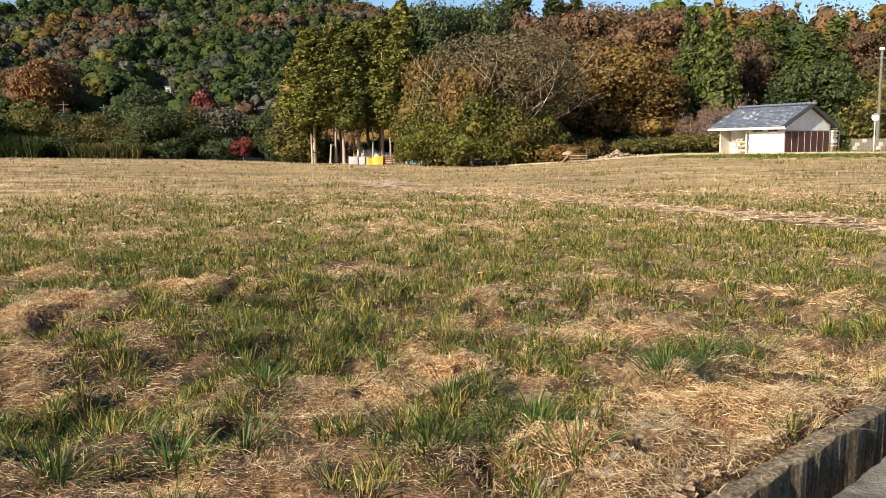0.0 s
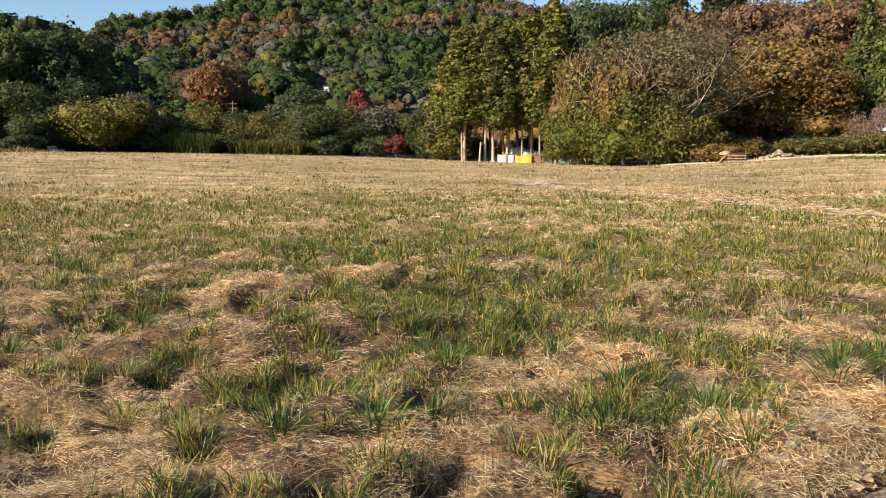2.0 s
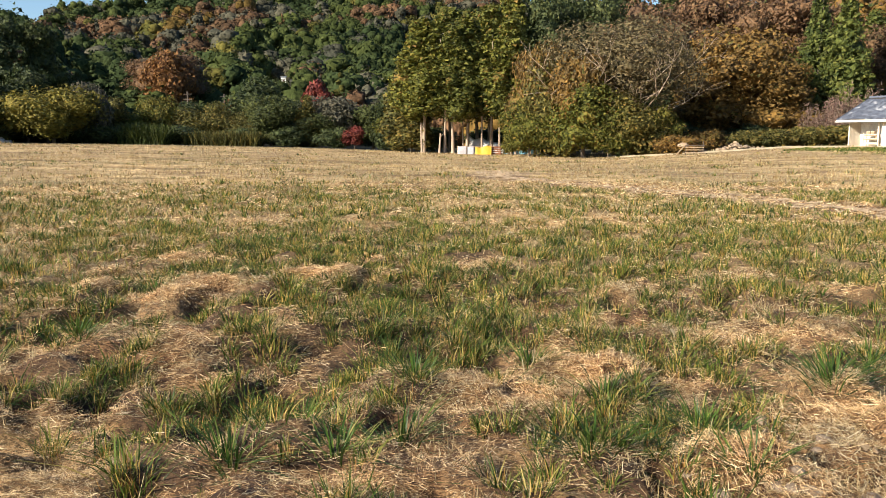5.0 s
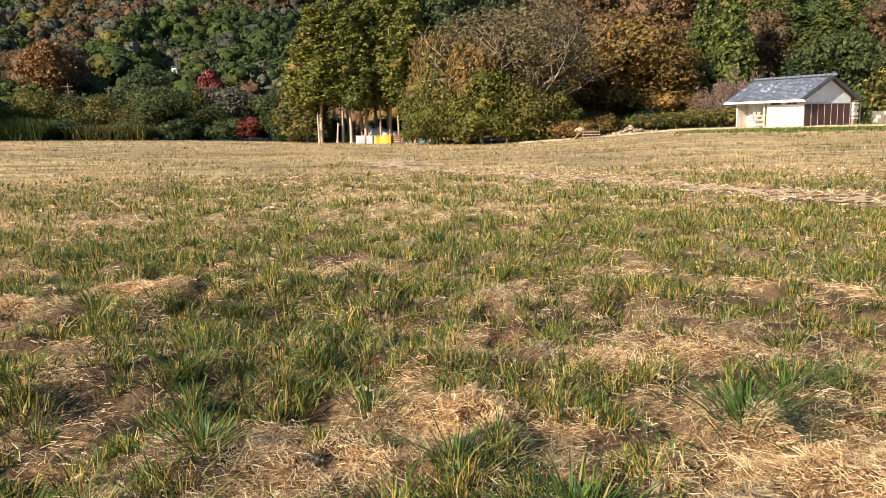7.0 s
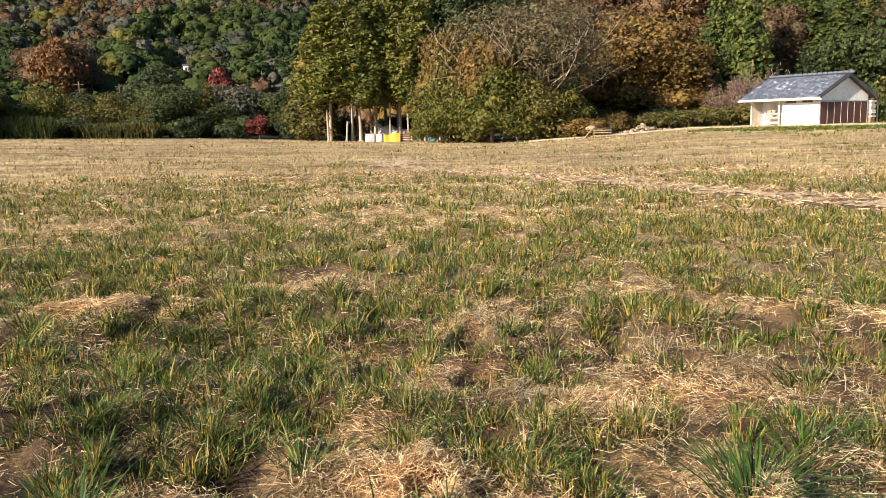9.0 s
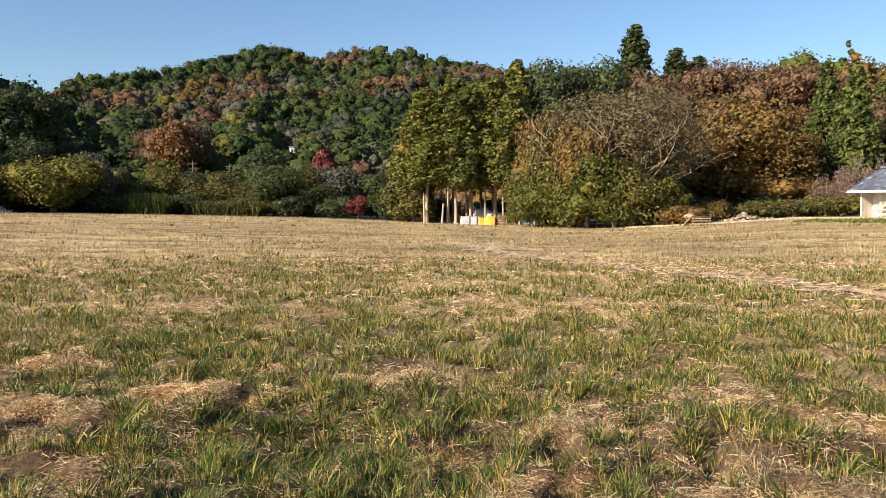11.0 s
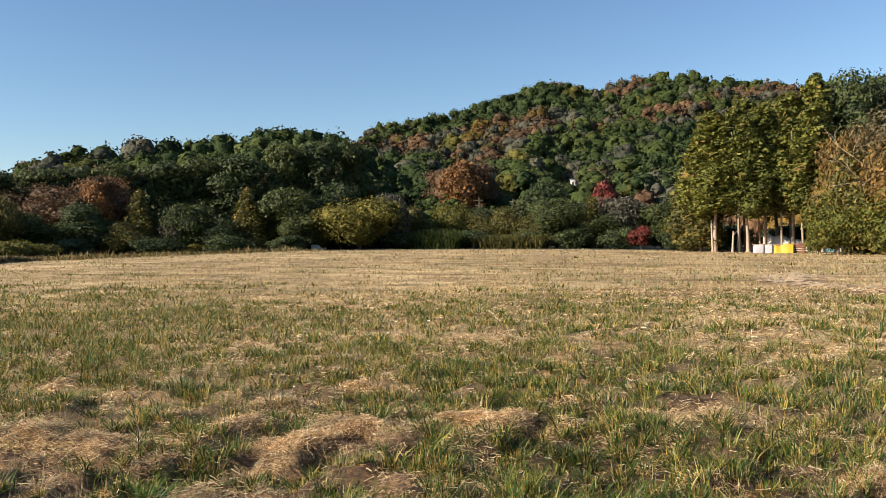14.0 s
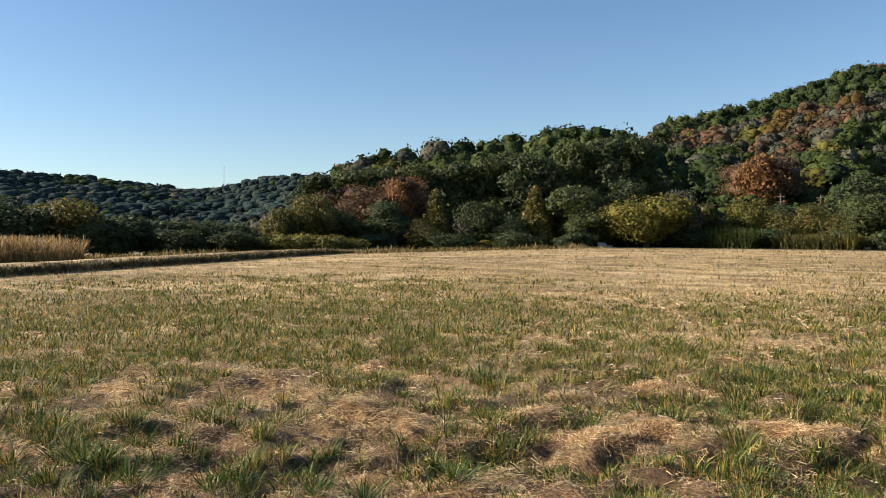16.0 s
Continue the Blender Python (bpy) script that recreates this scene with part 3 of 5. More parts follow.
# ---- trees ----
def lobes_round(rng, w, h, z0, count):
    """Rounded masses that make up a broad crown between z0 and h."""
    mid, rad = (z0 + h) / 2, (h - z0) / 2
    d = unit(rng.normal(size=(count, 3))) * rng.uniform(0.35, 0.78, (count, 1))
    c = d * (w / 2, w / 2, rad) + (0, 0, mid)
    r = rng.uniform(0.16, 0.27, count) * (w + rad) / 1.5
    return c, np.stack([r, r, r * 0.8], 1)


def lobes_cone(rng, w, h, z0, count, power=0.8):
    """Drooping sprays round a straight stem."""
    k = np.linspace(0, 1, count) ** 0.9
    a = np.arange(count) * 2.4 + rng.uniform(-0.4, 0.4, count)
    r = w / 2 * (1 - k) ** power * rng.uniform(0.55, 1.0, count)
    c = np.stack([np.cos(a) * r * 0.72, np.sin(a) * r * 0.72, z0 + k * (h - z0) * 0.96], 1)
    s = np.maximum(0.22 * w * (1 - 0.7 * k), 0.08 * w) * rng.uniform(0.8, 1.25, count)
    return c, np.stack([s, s, s * 1.15], 1)


def lobes_pads(rng, w, h, z0, count):
    """Flat pads of needles on spreading limbs."""
    a, k = rng.uniform(0, 6.28, count), np.sort(rng.uniform(0, 1, count)) * 0.93
    r = w / 2 * np.sqrt(1 - k * 0.75) * rng.uniform(0.1, 0.85, count)
    c = np.stack([np.cos(a) * r, np.sin(a) * r, z0 + k * (h - z0) * 0.95], 1)
    s = w * rng.uniform(0.15, 0.25, count)
    return c, np.stack([s, s, s * 0.75], 1)


def foliage(rng, lobes, count, size, aspect, ragged=0.15):
    c, r = lobes
    pick = rng.choice(len(c), count, p=(q := r[:, 0] ** 2) / q.sum())
    d = unit(rng.normal(size=(count, 3)) + (0, 0, 0.25))
    p = c[pick] + d * r[pick] * (1 + rng.normal(size=(count, 1)).clip(-2.5, 1.3) * ragged)
    n = unit(d + rng.normal(size=(count, 3)) * 0.45)
    return cards(rng, p, n, rng.uniform(0.6, 1.4, count) * size, aspect)


def limbs(rng, lobes, h, trunk_r, z_first, many, top=0.9):
    """A tapered trunk with limbs that reach into the crown."""
    bend = rng.normal(size=2) * h * 0.012
    stem = [((bend[0] * k * k * 3, bend[1] * k * k * 3, -0.4 + k * h * top), trunk_r * (1.25 if k == 0 else 1 - 0.85 * k)) for k in np.linspace(0, 1, 7)]
    paths = [stem]
    for i in rng.choice(len(lobes[0]), min(many, len(lobes[0])), replace=False):
        e = lobes[0][i]
        z = np.clip(e[2] - rng.uniform(0.15, 0.4) * np.hypot(e[0], e[1]) - 0.3, z_first, h * top)
        k = (z + 0.4) / (h * top)
        s = np.array((bend[0] * k * k * 3, bend[1] * k * k * 3, z))
        mid = (s + e) / 2 + (0, 0, 0.06 * h * rng.uniform(-0.3, 0.6))
        rr = trunk_r * (1 - 0.8 * k) * 0.5
        paths.append([(s, rr), (mid, rr * 0.7), (e, rr * 0.25)])
    return rods(paths)


def tree(name, label, category, shape, leaf, w, h, z0, n_lobe, n_card, size, seed, aspect=1.5, trunk_r=0.18, bark=None, many=9, power=0.8, group=""):
    rng = np.random.RandomState(seed)
    if shape == "round":
        lobes = lobes_round(rng, w, h, z0, n_lobe)
    elif shape == "cone":
        lobes = lobes_cone(rng, w, h, z0, n_lobe, power)
    else:
        lobes = lobes_pads(rng, w, h, z0, n_lobe)
    root = empty(name, Matrix.Identity(4), label, category, group)
    tv, tf = limbs(rng, lobes, h, trunk_r, max(z0 * 0.8, 0.3), many, 0.92 if shape == "cone" else 0.75)
    part("trunk", mesh("trunk", tv, tf, bark or BARK, smooth=True), None, root)
    cv, cf = join(foliage(rng, lobes, int(n_card * 2.2), size * 0.62, aspect), masses(rng, lobes[0][::2], lobes[1][::2], 2, 0.2, 0.7 if aspect < 2 else 0.25))
    part("crown", mesh("crown", cv, cf, LEAF[leaf], smooth=True), None, root)
    root["size"] = (float(np.percentile(np.abs(cv[:, :2]), 98.5) * 2), float(np.percentile(cv[:, 2], 99.5)))
    return root


def plant(proto, places, seed=0):
    """Sets copies of a tree at (x, y, top, width); the first place takes the tree itself."""
    rng = np.random.RandomState(seed + 99)
    w, h = proto["size"]
    for k, (x, y, top, width) in enumerate(places):
        z = float(land(np.array(x), np.array(y)))
        sx, sz = width / w, (top - z) / h
        m = Matrix.LocRotScale((x, y, z), Euler((0, 0, rng.uniform(0, 6.28))), (sx, sx, sz))
        if k == 0:
            proto.matrix_world = m
            first, basis = proto, m
        else:
            ob = copy_thing(first, Matrix.Identity(4))
            ob.matrix_basis = m
            ob["size"] = (w, h)


# cedar grove with bare lower trunks
G = "cedars of the grove"
plant(tree("cedar_tree", "yellow-green cedar with a bare pale lower trunk", "tree", "cone", "cedar", 5.5, 16, 5.0, 60, 4200, 0.34, 1, 1.5, 0.17, PALE_BARK, 12, 0.42, G),
      [(-10.6, 91.5, 14.8, 6.8), (-5.7, 93.0, 15.2, 6.8), (-3.3, 97.1, 17.0, 7.1), (-8.5, 95.4, 15.6, 6.6), (-0.8, 92.4, 15.0, 6.1)])
plant(tree("cedar_tree", "tall yellow-green cedar with browning tips in the grove", "tree", "cone", "cedar", 5.5, 16, 5.4, 60, 4200, 0.34, 2, 1.5, 0.17, PALE_BARK, 12, 0.45, G),
      [(-8.0, 97.7, 16.7, 7.6), (-0.7, 98.2, 18.5, 6.8), (-4.9, 101.0, 16.9, 7.3), (-2.9, 92.3, 13.6, 5.9), (-7.2, 91.1, 14.0, 5.9)])
plant(tree("cedar_tree", "low cedar with olive and orange foliage at the wood edge", "tree", "cone", "olive", 4.5, 11, 1.2, 40, 3000, 0.34, 3, 1.6, 0.15, BARK, 8, 0.6), [(-13.2, 95.2, 11.3, 5.9), (-12.2, 93.0, 7.0, 4.2)])
# dark evergreens
ever1 = tree("evergreen_tree", "dark green broadleaf evergreen tree at wood edge", "tree", "round", "evergreen", 8, 10, 0.4, 26, 3400, 0.42, 4, 1.4, 0.2)
plant(tree("tall_evergreen", "tall dark evergreen tree standing beside the cedars", "tree", "round", "dark", 7, 18, 1.5, 52, 5200, 0.4, 40, 1.4, 0.28), [(2.9, 100.2, 19.0, 7.6), (6.2, 103.0, 19.0, 7.6), (9.8, 103.8, 19.8, 7.8)], 41)
plant(ever1, [(-69.3, 95.2, 9.8, 9.4), (-33.2, 106.9, 7.3, 7.8), (-20.1, 112.3, 6.2, 7.4), (-78.4, 85.0, 7.8, 7.4), (-67.5, 94.0, 9.6, 9.6), (-89.6, 68.1, 6.6, 7.6), (-64.0, 91.5, 6.0, 6.4), (47.9, 90.4, 10.9, 9.2), (-27.6, 108.5, 5.0, 6.0)], 1)
ever2 = tree("evergreen_tree", "dense dark evergreen tree with a domed crown", "tree", "round", "dark", 8, 10, 0.8, 30, 3400, 0.42, 5, 1.4, 0.2)
plant(ever2, [(-62.8, 99.0, 10.4, 8.6), (-38.4, 117.9, 10.4, 10.4), (-31.1, 113.8, 6.6, 6.4), (-86.4, 75.2, 7.8, 8.0), (-73.6, 86.6, 5.4, 6.2), (20.3, 98.2, 6.0, 7.4), (26.7, 95.7, 5.4, 8.2), (13.8, 92.5, 6.4, 8.0), (45.0, 94.0, 9.6, 8.0), (-16.9, 112.0, 8.0, 8.0), (-47.2, 113.0, 6.8, 7.0), (17.0, 99.0, 9.5, 8.5), (31.5, 99.0, 9.0, 8.5), (38.0, 98.0, 9.0, 8.0)], 2)
# spires above the wood
plant(tree("cedar_spire", "tall dark conical cedar rising above the wood", "tree", "cone", "evergreen", 6.8, 24, 8.0, 60, 3600, 0.45, 6, 1.7, 0.3, BARK, 10, 0.62),
      [(17.1, 129.2, 29.3, 9.5), (22.8, 126.3, 25.2, 8.0), (26.7, 129.6, 24.6, 7.6), (-0.6, 104.2, 20.0, 5.4)], 3)
plant(tree("young_cedar", "slim conical olive-green cedar in the tree line", "tree", "cone", "olive", 4.8, 9, 0.6, 36, 2200, 0.32, 7, 1.6, 0.14, BARK, 6, 0.75),
      [(-28.5, 108.5, 7.4, 4.2), (-82.8, 81.0, 9.6, 5.2), (-72.0, 90.0, 9.8, 5.2)], 4)
# brown and green wood edge
plant(tree("olive_tree", "rounded olive-green bushy tree", "tree", "round", "olive", 7, 8, -0.6, 26, 3400, 0.32, 9, 1.4, 0.15),
      [(3.3, 80.1, 9.3, 7.8), (10.4, 75.6, 5.9, 6.8), (-54.5, 104.5, 7.0, 6.0), (-44.6, 109.2, 5.8, 8.0), (-41.0, 109.5, 6.6, 6.8), (51.7, 87.2, 9.0, 7.6), (-81.7, 77.5, 5.4, 6.0), (-36.7, 107.9, 5.4, 6.0)], 5)
plant(tree("olive_tree", "dense green and olive bushy tree reaching the ground", "tree", "round", "cedar", 7, 7, -0.6, 26, 3400, 0.30, 10, 1.4, 0.15),
      [(6.2, 75.6, 6.6, 7.0), (-50.6, 107.6, 6.4, 8.0), (-16.4, 106.8, 4.6, 5.6), (-91.2, 64.2, 6.2, 6.8), (1.2, 79.0, 5.2, 5.0), (12.8, 77.0, 4.2, 5.0), (8.4, 74.8, 4.0, 5.0)], 6)
plant(tree("yellow_bush", "bright yellow-green bush at the wood edge", "bush", "round", "yellow", 4, 4, 0.2, 14, 1100, 0.28, 11, 1.4, 0.08),
      [(13.6, 76.2, 4.6, 3.2), (0.2, 84.5, 2.8, 2.8), (-0.4, 80.6, 2.2, 2.4), (-74.5, 82.0, 2.4, 3.2), (-64.0, 88.0, 2.2, 3.0)], 7)
plant(tree("yellow_tree", "round tree of yellow-green leaves with a brown top", "tree", "round", "yellow", 11, 8.5, 0.6, 30, 4200, 0.36, 12, 1.4, 0.2), [(-57.5, 95.8, 8.0, 11.7), (-49.5, 108.8, 7.4, 5.2)], 8)
# autumn colour
plant(tree("autumn_tree", "orange-brown autumn tree with layered foliage", "tree", "pads", "autumn", 10, 12, 1.6, 44, 4400, 0.38, 13, 1.5, 0.22),
      [(23.0, 89.4, 13.0, 11.8), (27.6, 89.0, 9.8, 9.0), (20.6, 93.9, 10.8, 7.4), (3.5, 86.5, 11.5, 6.0)], 9)
rust1 = tree("rust_tree", "rust-brown autumn tree with full crown", "tree", "round", "rust", 10, 16, 3.0, 50, 4200, 0.38, 14, 1.4, 0.2)
plant(rust1, [(17.1, 108.0, 19.3, 10.8), (29.1, 109.6, 20.3, 11.0), (38.3, 107.8, 19.4, 9.6), (42.3, 101.8, 14.9, 8.4), (-93.2, 76.5, 10.7, 10.2), (-86.5, 122.2, 15.4, 18.0), (-63.6, 146.7, 17.4, 12.0), (-97.0, 73.2, 9.6, 6.6)], 10)
rust2 = tree("rust_tree", "reddish-brown autumn tree thinning at the top", "tree", "pads", "rust", 10, 16, 3.0, 54, 4000, 0.38, 15, 1.5, 0.2)
plant(rust2, [(24.0, 109.7, 19.9, 11.0), (33.5, 108.3, 19.5, 11.0), (56.2, 96.1, 15.0, 8.0), (-90.6, 82.6, 12.0, 8.4), (-70.4, 149.1, 16.4, 8.6), (-82.1, 125.3, 15.6, 16.0), (12.0, 100.0, 14.5, 9.0)], 11)
plant(tree("orange_tree", "orange autumn tree on the lower slope", "tree", "pads", "orange", 9, 9, 1.5, 30, 2600, 0.5, 16, 1.5, 0.2), [(-61.5, 141.0, 17.0, 10.0), (-44.6, 122.6, 7.6, 3.0), (-79.5, 120.0, 14.0, 9.0), (-88.0, 79.0, 11.0, 5.0)], 12)
# bright conifers behind the shed
plant(tree("bright_cedar", "bright green cedar on the slope behind the shed", "tree", "cone", "bright", 7, 15, 1.0, 50, 3600, 0.4, 17, 1.6, 0.2, BARK, 8, 0.6),
      [(35.8, 92.5, 16.5, 6.8), (34.2, 96.5, 17.6, 6.4), (47.1, 101.9, 17.5, 8.4), (50.0, 99.4, 15.9, 8.0), (53.8, 99.7, 17.0, 8.4), (57.5, 94.5, 15.9, 7.6), (43.5, 104.5, 16.8, 8.0)], 13)
# pines of the far tree line
plant(tree("pine_tree", "dark green pine with flat pads of needles", "tree", "pads", "dark", 8.5, 15, 3.0, 46, 3400, 0.42, 18, 1.8, 0.22),
      [(-101.4, 74.1, 12.6, 8.8), (-99.6, 84.4, 14.0, 8.4), (-91.2, 93.5, 14.7, 9.6), (-81.4, 99.7, 15.9, 9.6), (-74.0, 110.2, 18.5, 9.4)], 14)
plant(tree("pine_tree", "tall dark pine of the tree line", "tree", "pads", "evergreen", 8.5, 15, 2.0, 50, 3400, 0.42, 19, 1.8, 0.22),
      [(-100.7, 80.0, 13.5, 8.8), (-94.7, 88.5, 14.4, 9.4), (-87.0, 97.4, 15.4, 9.6), (-77.3, 105.4, 18.0, 9.2), (-69.4, 114.3, 18.2, 8.6)], 15)
plant(tree("grey_tree", "grey-green thinly leaved tree", "tree", "round", "grey", 8, 7, 0.8, 24, 2600, 0.34, 20, 2.2, 0.16), [(-25.3, 113.3, 7.4, 9.2), (-79.6, 83.9, 6.0, 5.4), (-54.6, 99.5, 8.6, 5.0)], 16)
plant(tree("red_bush", "small crimson maple bush at the field edge", "bush", "round", "red", 3.2, 3.4, 0.2, 14, 900, 0.26, 21, 1.4, 0.07), [(-21.4, 105.5, 3.3, 3.3), (-23.0, 106.2, 2.4, 2.2), (-35.8, 145.7, 12.0, 6.4)], 17)
# left-hand grove beyond the bank, in its own shade
plant(tree("grove_tree", "broad dark tree of the shaded grove", "tree", "round", "dark", 9, 7, 0.2, 26, 3000, 0.42, 22, 1.4, 0.2),
      [(-90.2, 28.3, 6.4, 10.0), (-90.2, 37.1, 5.4, 9.0), (-90.4, 41.7, 4.8, 8.6), (-88.2, 46.5, 4.9, 8.0), (-88.4, 51.0, 4.6, 7.0), (-86.7, 22.2, 6.9, 11.0), (-86.0, 34.0, 4.4, 7.0), (-84.0, 42.0, 3.8, 6.0), (-84.0, 49.0, 3.6, 6.0)], 18)
plant(tree("grove_tree", "tree with a yellow-green sunlit top in the grove", "tree", "round", "olive", 9, 7, 0.8, 22, 2600, 0.4, 23, 1.4, 0.2), [(-88.6, 31.8, 6.9, 8.6), (-88.7, 64.3, 8.5, 5.8), (-90.3, 60.4, 6.8, 5.4)], 19)


# tangled bare crowns: many fine branching twigs
def branching(rng, start, direction, length, radius, depth, out):
    d = np.array(direction, float)
    pts, p = [(np.array(start), radius)], np.array(start, float)
    for k in range(3):
        d = unit(d + rng.normal(size=3) * 0.16 + (0, 0, 0.05))
        p = p + d * length / 3
        pts.append((p.copy(), radius * (1 - 0.22 * (k + 1))))
    out.append(pts)
    if depth:
        for _ in range(3 if depth > 1 else 4):
            k = rng.randint(1, 4)
            nd = unit(d + rng.normal(size=3) * 0.6 + (0, 0, 0.1))
            branching(rng, pts[k][0], nd, length * rng.uniform(0.55, 0.78), radius * 0.45, depth - 1, out)


def bare_tree(name, label, category, stems, h, spread, depth, leaf, n_card, size, seed, bark, lean=0.7):
    rng, paths = np.random.RandomState(seed), []
    for _ in range(stems):
        a = rng.uniform(0, 6.28)
        d = unit(np.array((math.cos(a) * lean, math.sin(a) * lean, 1.0)))
        branching(rng, (math.cos(a) * spread, math.sin(a) * spread, -0.3), d, h * 0.42, h * 0.014, depth, paths)
    root = empty(name, Matrix.Identity(4), label, category)
    v, f = rods(paths, 4)
    part("limb", mesh("limb", v, f, bark), None, root)
    ends = np.array([p[-1][0] for p in paths if p[-1][0][2] > h * 0.25])
    pick = ends[rng.choice(len(ends), n_card)] + rng.normal(size=(n_card, 3)) * h * 0.03
    cv, cf = cards(rng, pick, unit(rng.normal(size=(n_card, 3))), rng.uniform(0.5, 1.4, n_card) * size, 4.0)
    part("crown", mesh("crown", cv, cf, LEAF[leaf]), None, root)
    w = np.ptp(np.concatenate([v[:, :2]]), axis=0).max()
    root["size"] = (w, v[:, 2].max())
    return root


bt = tree("brown_tree", "broad brown tree with thinning leaves and grey twigs", "tree", "round", "twig", 14, 13, 4.6, 46, 8200, 0.2, 24, 2.6, 0.3, PALE_BARK, 26)
paths = []
rb = np.random.RandomState(324)
for _ in range(9):
    a = rb.uniform(0, 6.28)
    branching(rb, (math.cos(a) * 0.4, math.sin(a) * 0.4, 2.5), unit(np.array((math.cos(a) * 0.8, math.sin(a) * 0.8, 1.0))), 5.2, 0.15, 3, paths)
v, f = rods(paths, 4)
part("limb", mesh("limb", v, f, PALE_BARK), None, bt, "pale grey branching limbs")
plant(bt, [(9.3, 78.7, 12.9, 14.6)], 20)
plant(tree("russet_tree", "russet and yellow leaved tree before the brown one", "tree", "round", "autumn", 6, 7, 0.6, 22, 2400, 0.26, 41, 1.6, 0.14), [(6.2, 77.2, 9.4, 6.4), (1.8, 81.4, 10.4, 5.0)], 42)
plant(bare_tree("bare_shrub", "leafless pinkish shrub beside the shed", "bush", 9, 6, 0.6, 3, "pink_twig", 2600, 0.09, 25, PALE_BARK), [(30.7, 83.5, 6.0, 6.2), (32.6, 81.6, 6.8, 6.4), (35.4, 84.3, 6.8, 5.4)], 21)
plant(tree("meadow_bush", "yellow-green rough meadow bush beyond the bank", "bush", "round", "yellow", 6, 3, -0.3, 22, 1500, 0.26, 43, 1.5, 0.06),
      [(-84.5, 53.0, 3.2, 6.5), (-83.0, 56.5, 3.4, 6.5), (-81.0, 59.5, 3.2, 6.0), (-86.0, 48.5, 2.8, 6.0), (-80.0, 63.0, 2.8, 5.0)], 43)
# hedge and undergrowth
plant(tree("hedge_bush", "low clipped olive hedge bush", "bush", "round", "olive", 5, 2, 0.05, 22, 1700, 0.2, 26, 1.4, 0.05, group="hedge beside the shed"),
      [(21.4, 75.6, 2.4, 4.6), (24.0, 75.4, 2.5, 4.8), (26.6, 76.0, 2.7, 4.8), (29.0, 76.4, 2.8, 4.8), (31.4, 77.5, 2.9, 4.6)], 22)
plant(tree("brown_bush", "low russet-brown bush at the field edge", "bush", "round", "autumn", 4.4, 2, 0.05, 18, 1300, 0.2, 27, 1.4, 0.05), [(14.2, 70.9, 1.9, 4.8), (18.4, 80.0, 2.6, 4.0), (15.8, 79.0, 2.0, 3.6)], 23)
plant(tree("conical_shrub", "small conical green shrub beside the shed", "bush", "cone", "bright", 1.4, 2.2, 0.05, 26, 700, 0.14, 28, 1.4, 0.04, power=0.7), [(39.6, 71.2, 3.4, 1.7)], 24)
plant(tree("undergrowth_bush", "dark green undergrowth bush of the wood edge", "bush", "round", "dark", 5, 3, 0.05, 20, 1500, 0.28, 29, 1.4, 0.06),
      [(x, y, z, w) for x, y, z, w in ((-15.5, 101, 2.8, 5), (-24.5, 106.5, 3.2, 5), (-30.5, 105, 3.2, 5), (-36, 104, 3.0, 5), (-44, 103.5, 3.4, 6), (-52.5, 99.5, 3.4, 6), (-63, 87, 3.2, 5), (-70, 83.5, 3.4, 6), (-77.5, 78.5, 3.4, 6), (-84, 70.5, 3.4, 6), (-88, 60, 3.2, 5), (5, 90, 3.4, 6), (17, 86, 3.2, 6), (24, 84, 3.0, 5), (-10.5, 103, 3.0, 6), (-3.5, 106, 3.0, 6))], 25)

# ---- woods on the slopes: too many to count ----
HILL_BOX = np.array((-55.5, 192.0))                     # a clearing is left before the white box on the hillside
HILL_BOX_R = float(np.hypot(*HILL_BOX))
HILL_BOX_W = HILL_BOX / HILL_BOX_R
rng = np.random.RandomState(50)


def slope_points(az0, az1, r0, r1, spacing, n):
    az = np.radians(rng.uniform(az0, az1, n))
    r = np.sqrt(rng.uniform(r0**2, r1**2, n))
    return np.stack([r * np.sin(az), r * np.cos(az)], 1)


def thin(p, d0, d1):
    """Keeps points no nearer to each other than a spacing that grows with distance."""
    keep, cells = [], {}
    for q in p:
        r = math.hypot(*q)
        d = d0 + (d1 - d0) * min(r / 420, 1)
        c = (int(q[0] // d1), int(q[1] // d1))
        near = [o for i in (-1, 0, 1) for j in (-1, 0, 1) for o in cells.get((c[0] + i, c[1] + j), ())]
        if all((o[0] - q[0]) ** 2 + (o[1] - q[1]) ** 2 > d * d for o in near):
            cells.setdefault(c, []).append(q)
            keep.append(q)
    return np.array(keep)


